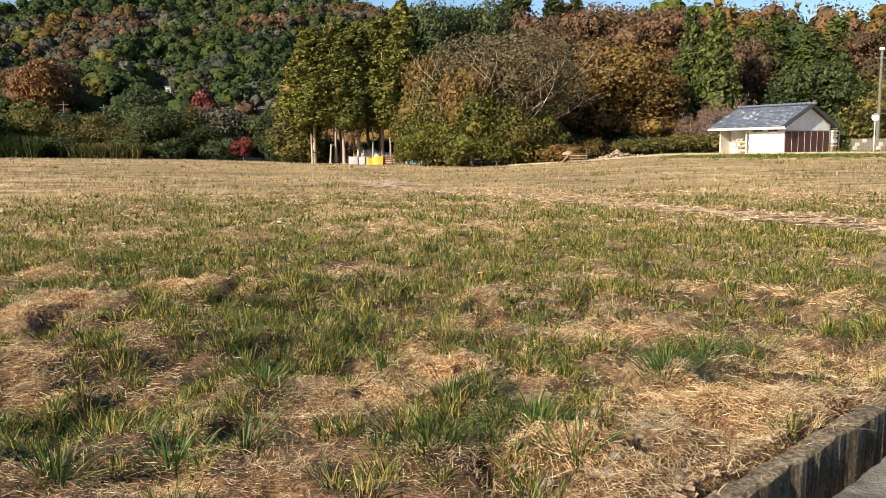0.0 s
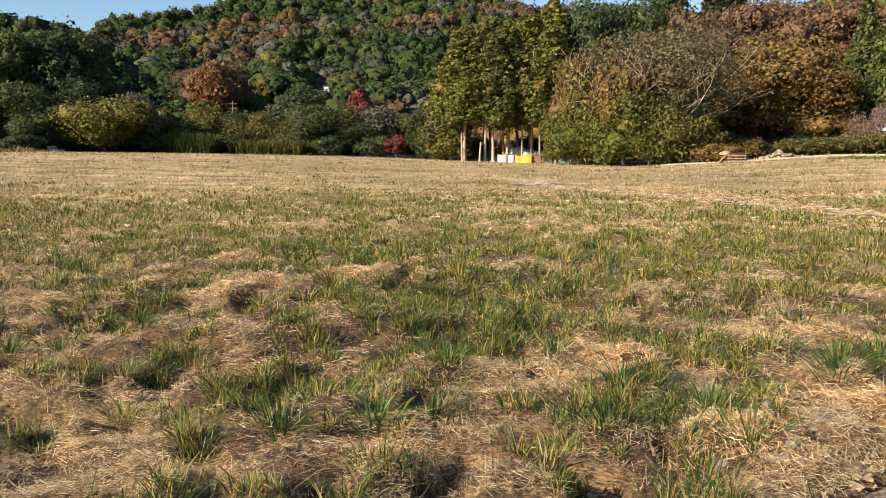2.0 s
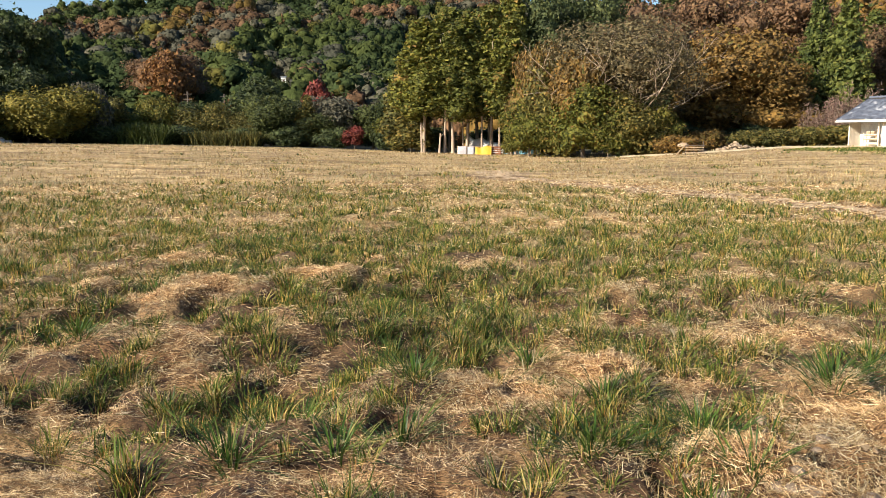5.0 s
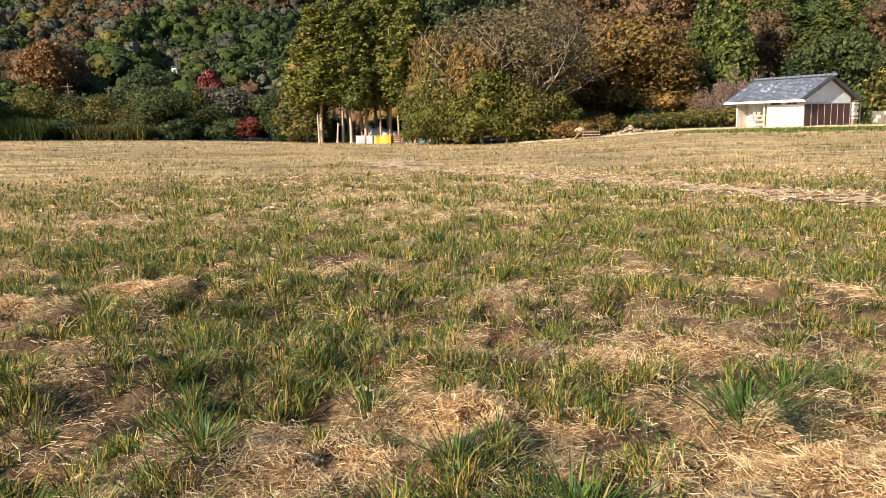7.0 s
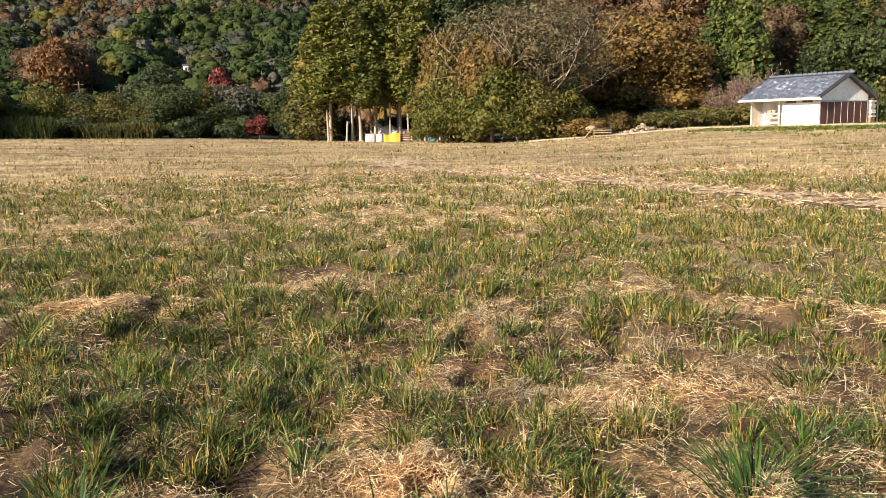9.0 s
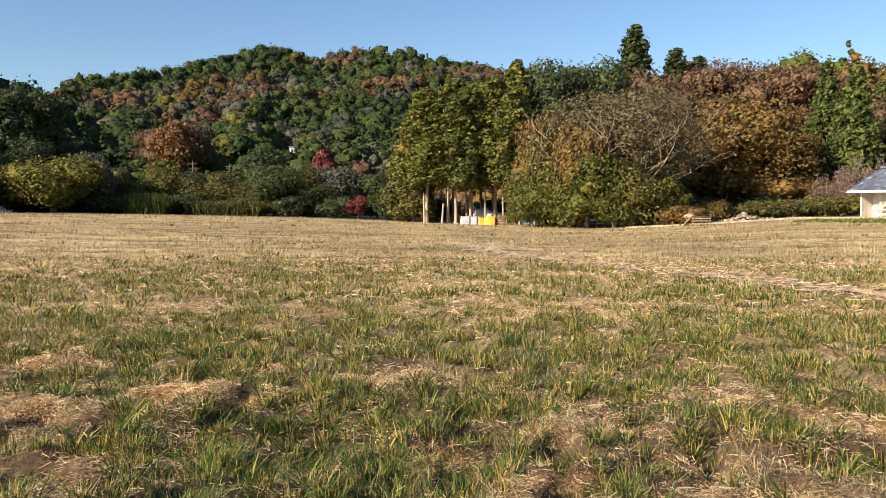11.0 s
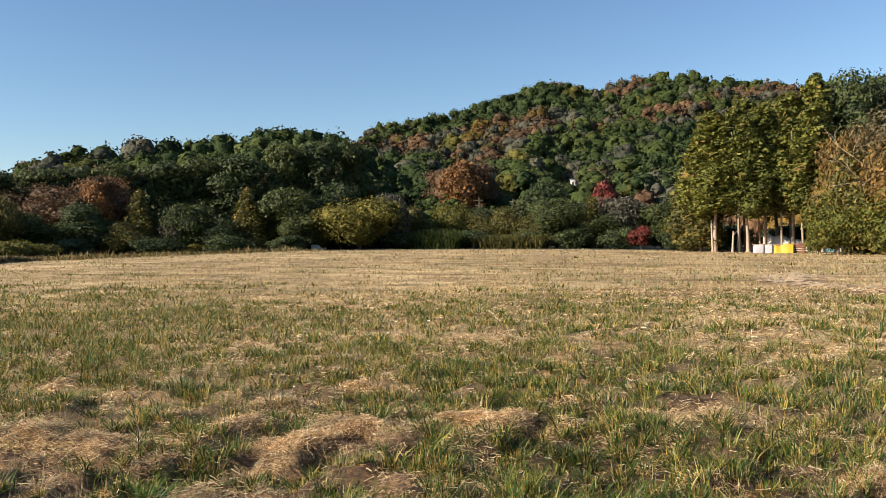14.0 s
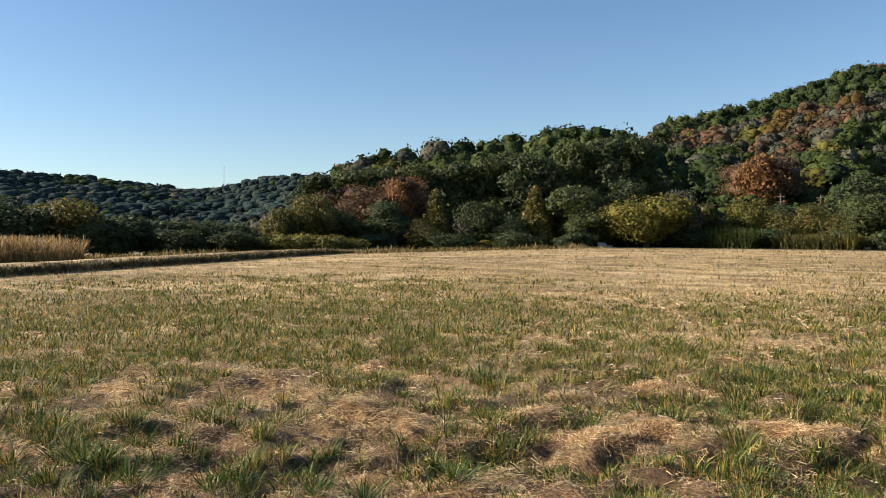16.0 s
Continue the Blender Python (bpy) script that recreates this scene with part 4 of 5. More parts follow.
def wood(name, p, palette, weights, per, size, hmin, hmax, label, lobe_n=5):
    V, Fc, Ix, base = [], [], [], 0
    zs = land(p[:, 0], p[:, 1])
    hue = vnoise(p[:, 0], p[:, 1], 42, 64) * 0.8 + rng.uniform(0, 1, len(p)) * 0.4
    order = np.argsort(np.argsort(hue)) / len(p)
    kind = np.searchsorted(np.cumsum(weights) / np.sum(weights), order)
    for q, z, k in zip(p, zs, kind):
        h = rng.uniform(hmin, hmax)
        w = h * rng.uniform(0.8, 1.25)
        if per <= 20:
            w, h = w * 1.7, h * 0.85
        if lobe_n > 1 and rng.rand() < 0.06:
            lobes = lobes_cone(rng, w * 0.7, h * 1.1, 0.3, lobe_n + 2, 0.6)
        else:
            d = unit(rng.normal(size=(lobe_n - 1, 3)) + (0, 0, 0.6))
            c = np.concatenate([[(0, 0, h * 0.36)], d * (w * 0.36, w * 0.36, h * 0.36) + (0, 0, h * 0.4)])
            r = np.concatenate([[(w * 0.46, w * 0.46, h * 0.56)], rng.uniform(0.17, 0.30, (lobe_n - 1, 1)) * (w, w, h * 0.85)])
            lobes = (c, r)
        cv, cf = join(foliage(rng, lobes, per, size * (0.8 + h / hmax * 0.4), 1.3, 0.13), masses(rng, *lobes, 2, 0.16 if per > 20 else 0.06, 0.68 if per > 200 else 0.8 if per > 20 else 0.97))
        V.append(cv + (q[0], q[1], z))
        Fc.append(cf + base)
        Ix.append(np.full(len(cf), k))
        base += len(cv)
    ob = new(name, mesh(name, np.concatenate(V), np.concatenate(Fc), [HILL[c] for c in palette], np.concatenate(Ix), True))
    return tagged(ob, label, "woodland", kind="stuff")


p = thin(slope_points(-54, 6, 124, 440, 0, 26000), 4.4, 5.8)
az, r = np.degrees(np.arctan2(p[:, 0], p[:, 1])), np.hypot(p[:, 0], p[:, 1])
R, E = np.interp(az, RIDGE_AZ, RIDGE_R), np.interp(az, RIDGE_AZ, EDGE_R)
p = p[(r > E) & (r < R * 1.06)]
along_, off_ = p @ HILL_BOX_W, np.abs(p @ (-HILL_BOX_W[1], HILL_BOX_W[0]))
p = p[~((off_ < 4.5) & (along_ > HILL_BOX_R - 26) & (along_ < HILL_BOX_R + 3))]
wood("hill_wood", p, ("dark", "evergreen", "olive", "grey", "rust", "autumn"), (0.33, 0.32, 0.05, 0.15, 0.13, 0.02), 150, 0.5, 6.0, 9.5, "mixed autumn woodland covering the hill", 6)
p = thin(slope_points(4, 42, 98, 210, 0, 5000), 4.6, 6.2)
az, r = np.degrees(np.arctan2(p[:, 0], p[:, 1])), np.hypot(p[:, 0], p[:, 1])
R, E = np.interp(az, RIDGE_AZ, RIDGE_R), np.interp(az, RIDGE_AZ, EDGE_R)
p = p[(r > E + 5) & (r < R * 1.1)]
wood("slope_wood", p, ("rust", "autumn", "evergreen", "dark", "bright", "cedar"), (0.26, 0.18, 0.16, 0.12, 0.14, 0.14), 300, 0.36, 7, 11, "rust and green woodland on the slope behind the shed")
p = thin(slope_points(-88, -50.5, 560, 1000, 0, 24000), 6.5, 8.0)
az, r = np.degrees(np.arctan2(p[:, 0], p[:, 1])), np.hypot(p[:, 0], p[:, 1])
p = p[(r > 580) & (r < np.interp(az, RIDGE_AZ, RIDGE_R) * 1.04)]
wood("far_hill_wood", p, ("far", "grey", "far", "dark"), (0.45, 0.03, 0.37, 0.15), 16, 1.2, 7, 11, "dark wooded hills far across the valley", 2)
p = thin(slope_points(-88, -52, 112, 560, 0, 6000), 8, 15)
wood("valley_wood", p, ("grey", "rust", "dark", "olive", "evergreen"), (0.3, 0.16, 0.22, 0.16, 0.16), 70, 0.6, 4.0, 7.0, "low mixed thicket on the valley floor", 3)


# ---- the tile-roofed shed ----
HX, HY, HZ = 28.55, 72.0, 0.95
HL, HW, EAVE = 6.6, 6.6, 2.42
h_ang = math.degrees(math.atan2(-0.8625, 0.506))
shed = empty("shed", pose(HX, HY, HZ, 0, 0, h_ang), "small white plastered shed with a blue-grey tiled gable roof", "shed")
# walls: u runs along the front, v into the house
part("back_wall", box(0.0, HW - 0.14, -0.3, HL, HW, EAVE + 0.05), PLASTER, shed)
part("side_wall", box(0.0, 0.14, -0.3, 0.14, HW - 0.14, EAVE + 0.05), PALE_TIMBER, shed, "pale timber side wall")


def gable(u0, u1, material, z_low, name, parent, inset=0.0):
    """The gable end: wall up to the eaves and the triangle under the roof."""
    bm = bmesh.new()
    rise = 0.48
    prof = [(inset, z_low), (HW - inset, z_low), (HW - inset, EAVE), (HW / 2, EAVE + rise * HW / 2), (inset, EAVE)]
    lo, hi = [bm.verts.new((u0, v, z)) for v, z in prof], [bm.verts.new((u1, v, z)) for v, z in prof]
    bm.faces.new(lo[::-1])
    bm.faces.new(hi)
    for k in range(5):
        bm.faces.new((lo[k], lo[(k + 1) % 5], hi[(k + 1) % 5], hi[k]))
    bmesh.ops.recalc_face_normals(bm, faces=bm.faces)
    return part(name, bm, material, parent)


gable(HL - 0.14, HL, PLASTER, -0.3, "gable_wall", shed)
gable(0.02, 0.13, PLASTER, EAVE - 0.2, "gable_wall", shed, 0.14)
# brown cladding sheets on the lower gable with pale joints between them
for k in range(7):
    v0 = 0.12 + k * 0.91
    part("cladding_panel", box(HL + 0.003, v0, -0.05, HL + 0.045, v0 + 0.86, 1.86, 0.012), PANEL, shed, "dark red-brown metal cladding panel")
    part("joint_strip", box(HL + 0.003, v0 + 0.865, -0.05, HL + 0.055, v0 + 0.905, 1.86, 0.006), PALE_TIMBER, shed, "pale joint strip")
part("cladding_cap", box(HL + 0.003, 0.06, 1.87, HL + 0.075, HW - 0.06, 1.95, 0.01), METAL, shed, "pale metal capping strip")
# front: an open bay, then a white wall under a dark transom
part("bay_back_wall", box(0.16, 1.3, -0.3, 3.1, 1.42, EAVE), PLASTER, shed)
part("bay_side_wall", box(3.02, 0.14, -0.3, 3.12, 1.28, EAVE), PALE_TIMBER, shed)
part("front_wall", box(3.14, 0.02, -0.3, HL - 0.2, 0.14, 1.78), PLASTER, shed)
part("transom", box(3.14, 0.04, 1.78, HL - 0.2, 0.13, EAVE), PALE_TIMBER, shed)
for u in (3.45, 4.95):
    win = part("window", box(u, 0.025, 1.86, u + 1.0, 0.075, 2.24, 0.008), DARK_WOOD, shed, "dark transom window")
    for j in range(3):
        part("mullion", box(u + 0.02 + j * 0.47, 0.01, 1.87, u + 0.06 + j * 0.47, 0.025, 2.23, 0.004), TIMBER, win)
for u in (0.0, 2.78, 3.22, HL - 0.16):
    part("post", box(u, -0.03, -0.3, u + 0.13, 0.10, EAVE - 0.02), PALE_TIMBER, shed)
part("lintel", box(-0.02, -0.05, EAVE - 0.16, HL, 0.11, EAVE + 0.02), TIMBER, shed)
part("plinth", box(-0.05, -0.06, -0.5, HL + 0.06, HW + 0.05, -0.02), CONCRETE, shed, "grey concrete plinth")
# roof: boards below, tile courses above, ridge and verges
OV, SLOPE = 0.62, 0.48
ridge_z = EAVE + 0.12 + SLOPE * HW / 2
for side in (0, 1):
    bm = bmesh.new()
    v_e = -OV if side == 0 else HW + OV
    z_e = EAVE + 0.12 - SLOPE * OV
    quad = [(-0.75, v_e, z_e), (HL + 0.42, v_e, z_e), (HL + 0.42, HW / 2, ridge_z), (-0.75, HW / 2, ridge_z)]
    top, low = [bm.verts.new(q) for q in quad], [bm.verts.new((q[0], q[1], q[2] - 0.09)) for q in quad]
    bm.faces.new(top)
    bm.faces.new(low[::-1])
    for k in range(4):
        bm.faces.new((top[k], low[k], low[(k + 1) % 4], top[(k + 1) % 4]))
    bmesh.ops.recalc_face_normals(bm, faces=bm.faces)
    part("roof_boards", bm, DARK_WOOD, shed)
    # tiles, each a curved piece lapping the one below
    V, Fc, base = [], [], 0
    rs = np.random.RandomState(70 + side)
    run = math.hypot(HW / 2 + OV, SLOPE * (HW / 2 + OV))
    rows, cols = int(run / 0.265), int((HL + 1.17) / 0.27)
    ev = 1 if side == 0 else -1
    along = np.array((0, ev * (HW / 2 + OV), SLOPE * (HW / 2 + OV))) / run
    up = np.array((0, -ev * SLOPE, 1.0)) / math.hypot(1, SLOPE)
    o = np.array((-0.75, v_e, z_e))
    wave = np.array([(0.0, 0.045), (0.06, 0.02), (0.135, 0.008), (0.21, 0.02), (0.278, 0.05)])
    for i in range(rows):
        for j in range(cols):
            lift, skew = rs.uniform(0, 0.012), rs.uniform(-0.008, 0.008)
            lo = [o + np.array((j * 0.27 + a + skew, 0, 0)) + along * (i * 0.265 - 0.03) + up * (b + 0.035 + lift) for a, b in wave]
            hi = [o + np.array((j * 0.27 + a + skew, 0, 0)) + along * (i * 0.265 + 0.25) + up * (b + 0.012) for a, b in wave]
            but = [q - up * 0.03 for q in lo]
            V += lo + hi + but
            for a in range(4):
                Fc += [(base + a, base + a + 1, base + 6 + a, base + 5 + a), (base + 10 + a, base + 11 + a, base + 1 + a, base + a)]
            base += 15
    tiles = part("roof_tiles", mesh("roof_tiles", V, Fc, TILE, smooth=False), None, shed, "blue-grey glazed roof tiles, some coloured pale for glare")
    tiles["kind"] = "stuff"
    part("fascia", box(-0.78, v_e - 0.03 if side == 0 else v_e, z_e - 0.13, HL + 0.45, v_e if side == 0 else v_e + 0.03, z_e - 0.005, 0.006), PALE_TIMBER, shed)
    for u in (HL + 0.40, -0.78):
        bm = bmesh.new()
        pr = [(v_e, z_e - 0.16), (v_e, z_e + 0.1), (HW / 2, ridge_z + 0.1), (HW / 2, ridge_z - 0.18)]
        a_, b_ = [bm.verts.new((u, v, z)) for v, z in pr], [bm.verts.new((u + 0.06, v, z)) for v, z in pr]
        bm.faces.new(a_)
        bm.faces.new(b_[::-1])
        for k in range(4):
            bm.faces.new((a_[k], b_[k], b_[(k + 1) % 4], a_[(k + 1) % 4]))
        bmesh.ops.recalc_face_normals(bm, faces=bm.faces)
        part("bargeboard", bm, GREY_BOARD, shed, "dark grey bargeboard")
for k in range(17):
    u = -0.72 + k * 0.475
    part("ridge_tile", box(u, HW / 2 - 0.13, ridge_z + 0.02, u + 0.46, HW / 2 + 0.13, ridge_z + 0.24, 0.07), TILE, shed)
part("ridge_end", box(HL + 0.43, HW / 2 - 0.17, ridge_z - 0.02, HL + 0.55, HW / 2 + 0.17, ridge_z + 0.36, 0.06), TILE, shed, "grey ridge-end tile")
gut_v, gut_f = rods([[((-0.8, -OV - 0.07, EAVE - 0.34), 0.055), ((HL / 2, -OV - 0.07, EAVE - 0.35), 0.055), ((HL + 0.6, -OV - 0.07, EAVE - 0.36), 0.055)]], 8)
part("gutter", mesh("gutter", gut_v, gut_f, PLASTER, smooth=True), None, shed, "white rain gutter")


def in_shed(u, v, z=0.0, turn=0.0):
    return pose(HX, HY, HZ, 0, 0, h_ang) @ pose(u, v, z, 0, 0, turn)


rack = empty("slatted_rack", in_shed(1.2, 0.28), "pale slatted timber rack standing in the open bay", "rack")
for k in range(3):
    for j in range(2):
        part("slat", box(0, 0.08 + 0.2 * j, 0.28 + 0.36 * k, 1.55, 0.22 + 0.2 * j, 0.33 + 0.36 * k, 0.006), PALE_TIMBER, rack)
    part("rail", box(0.02, 0.03, 0.16 + 0.36 * k, 1.53, 0.07, 0.27 + 0.36 * k, 0.006), TIMBER if k else PALE_TIMBER, rack)
for u in (0.0, 1.48):
    for v in (0.0, 0.42):
        part("leg", box(u, v, -0.04, u + 0.07, v + 0.07, 1.16, 0.006), PALE_TIMBER, rack)
for k, u in enumerate((0.2, 0.62, 1.05)):
    c = empty("carton", in_shed(1.2 + u, 0.4, 1.05 if k < 2 else 0.69), "brown cardboard carton on the slatted rack", "box", "cartons on the rack")
    part("body", box(0, 0, 0, 0.34, 0.26, 0.2, 0.01), TIMBER, c)
    part("lid", box(-0.005, -0.005, 0.2, 0.345, 0.265, 0.235, 0.008), PALE_TIMBER, c)

stack = empty("stacked_boards", in_shed(HL - 0.55, HW + 0.15), "pile of pale boards stacked against the shed end", "stack")
rs = np.random.RandomState(80)
for k in range(13):
    part("board", box(rs.uniform(-0.1, 0.1), rs.uniform(0, 0.08), -0.1 + k * 0.16, 0.75 + rs.uniform(-0.1, 0.1), 0.7, 0.04 + k * 0.16, 0.015), (PALE_TIMBER, PLASTER, TIMBER)[rs.randint(3)], stack)
for u in (-0.15, 0.85):
    part("post", box(u, 0.7, -0.3, u + 0.08, 0.8, 2.5, 0.01), DARK_WOOD, stack)


def zat(x, y):
    return float(land(np.array(float(x)), np.array(float(y))))


# concrete block wall behind the shed, and the poles
wall = empty("block_wall", pose(40.5, 76.5, zat(42, 75), 0, 0, -29.0), "low pale concrete block wall beside the lane", "wall")
for i in range(4):
    for j in range(30):
        part("block", box(j * 0.4 + 0.2 * (i % 2), 0, -0.3 + i * 0.36, j * 0.4 + 0.395 + 0.2 * (i % 2), 0.14, 0.055 + i * 0.36, 0.008), CONCRETE if (i * 7 + j * 3) % 5 else STONE, wall)
pole = empty("utility_pole", pose(48.0, 80.1, zat(48, 80)), "tall pale concrete utility pole with a lamp head", "utility pole")
v, f = rods([[((0, 0, -0.5), 0.19), ((0, 0, 5), 0.165), ((0, 0, 10.2), 0.13)]], 12)
part("shaft", mesh("shaft", v, f, CONCRETE, smooth=True), None, pole)
part("head", box(-0.25, -0.16, 10.0, 0.2, 0.16, 10.3, 0.06), PLASTER, pole, "white head box")
part("arm", box(-0.6, -0.04, 9.2, 0.6, 0.04, 9.28, 0.01), METAL, pole)
mirror = empty("road_mirror", pose(42.4, 71.0, zat(42.4, 71)), "white post with a round road mirror at the top", "road mirror")
v, f = rods([[((0, 0, -0.4), 0.05), ((0, 0, 1.5), 0.05), ((0, 0, 3.0), 0.045)]], 10)
part("post", mesh("post", v, f, PLASTER, smooth=True), None, mirror)
bm = bmesh.new()
bmesh.ops.create_cone(bm, cap_ends=True, segments=20, radius1=0.36, radius2=0.30, depth=0.12, matrix=Matrix.Translation((0, -0.08, 3.0)) @ Matrix.Rotation(radians(90), 4, "X"))
part("mirror_dish", bm, PLASTER, mirror, "pale round mirror dish")
part("hood", box(-0.42, -0.22, 3.24, 0.05, 0.02, 3.30, 0.02), METAL, mirror)


# ---- things under the cedars ----
def sheet(name, m, w, h, material, label, category, sag=0.06, lean=0.15, seed=0):
    """A cloth or plastic sheet hung over a rail between stakes, with folds and a turned-over hem."""
    root = empty(name, m, label, category)
    k, q = 22, 9
    a, b = np.meshgrid(np.linspace(0, 1, k), np.linspace(0, 1, q), indexing="ij")
    fold = (vnoise(a * w, b * h * 0.3, 0.35, 90 + seed) - 0.5) * 0.16
    z = h * (1 - b) - sag * np.sin(a * np.pi * 2) * (1 - b)
    V = np.stack([a * w, -lean * b + fold, z - 0.05 * b], -1)
    W = V + (0, 0.03, 0)
    back = np.stack([a * w, lean * b + 0.06 + fold * 0.5, z - 0.02], -1)
    i, j = np.meshgrid(np.arange(k - 1), np.arange(q - 1), indexing="ij")
    fc = np.stack([i * q + j, i * q + j + 1, (i + 1) * q + j + 1, (i + 1) * q + j], -1).reshape(-1, 4)
    vv, ff = join((V.reshape(-1, 3), fc), (back.reshape(-1, 3), fc[:, ::-1]))
    part("cloth", mesh("cloth", vv, ff, material, smooth=True), None, root)
    rv, rf = rods([[((-0.1, 0.03, h + 0.01), 0.025), ((w / 2, 0.03, h - 0.01), 0.025), ((w + 0.1, 0.03, h + 0.01), 0.025)]], 6)
    part("rail", mesh("rail", rv, rf, TIMBER, smooth=True), None, root)
    for u in (0.0, w):
        rv, rf = rods([[((u, 0.03, -0.3), 0.035), ((u, 0.03, h * 0.5), 0.035), ((u, 0.03, h + 0.08), 0.03)]], 6)
        part("stake", mesh("stake", rv, rf, TIMBER, smooth=True), None, root)
    return root


sheet("grey_sheet", pose(-6.45, 87.6, zat(-6.4, 87.6) - 0.02, 0, 0, 2), 0.95, 0.85, GREY_SHEET, "pale grey plastic sheet hung between stakes", "sheet", 0.02, 0.1, 1)
sheet("grey_sheet", pose(-5.42, 87.7, zat(-5.4, 87.7) - 0.02, 0, 0, -2), 0.72, 0.85, GREY_SHEET, "narrow pale grey sheet hung between stakes", "sheet", 0.02, 0.1, 2)
sheet("yellow_sheet", pose(-4.5, 87.5, zat(-4.5, 87.5) - 0.02, 0, 0, 0), 1.75, 0.85, YELLOW_SHEET, "bright yellow tarpaulin draped over a low frame", "tarpaulin", 0.1, 0.5, 3)
crate = empty("rusty_crate", pose(-2.7, 87.7, zat(-2.7, 87.7), 0, 0, -6), "rust-brown metal crate beside the yellow tarpaulin", "crate")
for j in range(4):
    part("side_board", box(0, -0.02, 0.02 + j * 0.22, 1.0, 0.02, 0.21 + j * 0.22, 0.008), RUSTY, crate)
    part("end_board", box(0.98, 0.02, 0.02 + j * 0.22, 1.02, 0.8, 0.21 + j * 0.22, 0.008), RUSTY, crate)
    part("end_board", box(-0.02, 0.02, 0.02 + j * 0.22, 0.02, 0.8, 0.21 + j * 0.22, 0.008), RUSTY, crate)
part("lid", box(-0.04, -0.04, 0.89, 1.04, 0.84, 0.94, 0.01), RUSTY, crate)
sheet("blue_sheet", pose(-1.5, 93.0, zat(-1.5, 93.0), 0, 0, 4), 3.6, 1.4, BLUE_SHEET, "pale blue netting fence between the trunks", "netting", 0.1, 0.1, 4)
tarp = empty("white_tarpaulin", pose(-6.2, 93.4, zat(-5.6, 94), 0, 0, 3), "heaped white tarpaulin over a pile in the grove", "tarpaulin")
a, b = np.meshgrid(np.linspace(0, 1, 30), np.linspace(0, 1, 14), indexing="ij")
tz = (1.9 - 0.9 * a) * np.sin(np.clip(b, 0, 1) * np.pi) ** 0.6 * (0.7 + 0.5 * vnoise(a * 6, b * 2, 0.8, 95)) * step(0, 0.08, a) * step(1, 0.9, a)
i, j = np.meshgrid(np.arange(29), np.arange(13), indexing="ij")
part("cover", mesh("cover", np.stack([a * 6.0, b * 2.2, tz - 0.03], -1).reshape(-1, 3), np.stack([i * 14 + j, (i + 1) * 14 + j, (i + 1) * 14 + j + 1, i * 14 + j + 1], -1).reshape(-1, 4), WHITE_SHEET, smooth=True), None, tarp)
rs = np.random.RandomState(96)
# pale cut stakes and stems standing along the grove
for x, y, hh in ((-10.7, 90.4, 3.4), (-8.6, 89.2, 2.2), (-8.05, 89.8, 5.0), (-6.2, 93.6, 4.6), (-3.95, 90.8, 4.2), (-1.9, 90.0, 3.0), (-0.6, 91.0, 5.2), (-0.15, 92.0, 5.6), (1.5, 90.5, 1.6)):
    st = empty("cut_stem", pose(x, y, zat(x, y)), "slender pale tree stem standing at the grove edge", "tree stem", "pale stems of the grove")
    bx, by = rs.uniform(-0.12, 0.12, 2)
    v, f = rods([[((0, 0, -0.3), 0.2), ((bx * 0.2, by * 0.2, 0.35), 0.13), ((bx, by, hh * 0.6), 0.11), ((bx * 1.6, by * 1.6, hh), 0.09)]], 8)
    part("stem", mesh("stem", v, f, PALE_BARK, smooth=True), None, st)
    v, f = rods([[((bx * 1.2, by * 1.2, hh * 0.8), 0.03), ((bx + 0.25, by - 0.1, hh * 0.92), 0.02), ((bx + 0.4, by - 0.2, hh * 1.02), 0.01)]], 5)
    part("snag", mesh("snag", v, f, PALE_BARK, smooth=True), None, st)

# ---- pale farm track past the shed, and the green strip before it ----
line = np.array(((9.0, 71.0), (16.0, 70.2), (23.0, 70.0), (29.0, 69.0), (33.5, 65.0), (39.0, 60.0)))
lt = np.linspace(0, 5, 120)
mid_ = np.column_stack([np.interp(lt, range(6), line[:, 0]), np.interp(lt, range(6), line[:, 1])])
nrm_ = unit(np.gradient(mid_, axis=0))[:, ::-1] * (-1, 1)
rows_ = []
for s in np.linspace(-1, 1, 9):
    q = mid_ + nrm_ * (s * (1.5 + 0.5 * (vnoise(lt, lt * 0 + 4 * np.sign(s), 0.35, 181) - 0.5)))[:, None]
    rows_.append(np.column_stack([q, land(q[:, 0], q[:, 1]) + 0.10 * (1 - s * s) ** 0.5 - 0.02 + 0.04 * vnoise(q[:, 0], q[:, 1], 0.5, 182)]))
TV = np.stack(rows_, 1)
i, j = np.meshgrid(np.arange(119), np.arange(8), indexing="ij")
tagged(new("farm_track", mesh("farm_track", TV.reshape(-1, 3), np.stack([i * 9 + j, (i + 1) * 9 + j, (i + 1) * 9 + j + 1, i * 9 + j + 1], -1).reshape(-1, 4)[:, ::-1], TRACK_STRAW, smooth=True)), "pale straw-covered farm track before the shed", "track", kind="structure")

# ---- trestle and heap on the field ----
tr = empty("timber_trestle", pose(13.2, 66.0, zat(13.2, 66) + 0.0, 0, 0, -12), "weathered timber trestle with a pale cover at one end", "trestle")
part("top_board", box(-0.1, -0.35, 0.78, 1.9, 0.35, 0.83, 0.01), DARK_WOOD, tr)
for u in (0.4, 1.05, 1.75):
    for v0 in (-0.3, 0.3):
        part("leg", box(u - 0.03, v0 - 0.03, -0.1, u + 0.03, v0 + 0.03, 1.15 if u > 1.5 else 0.78, 0.006), DARK_WOOD, tr)
for z in (0.2, 0.42, 0.62):
    part("rail", box(0.38, -0.36, z, 1.8, -0.33, z + 0.06, 0.005), TIMBER, tr)
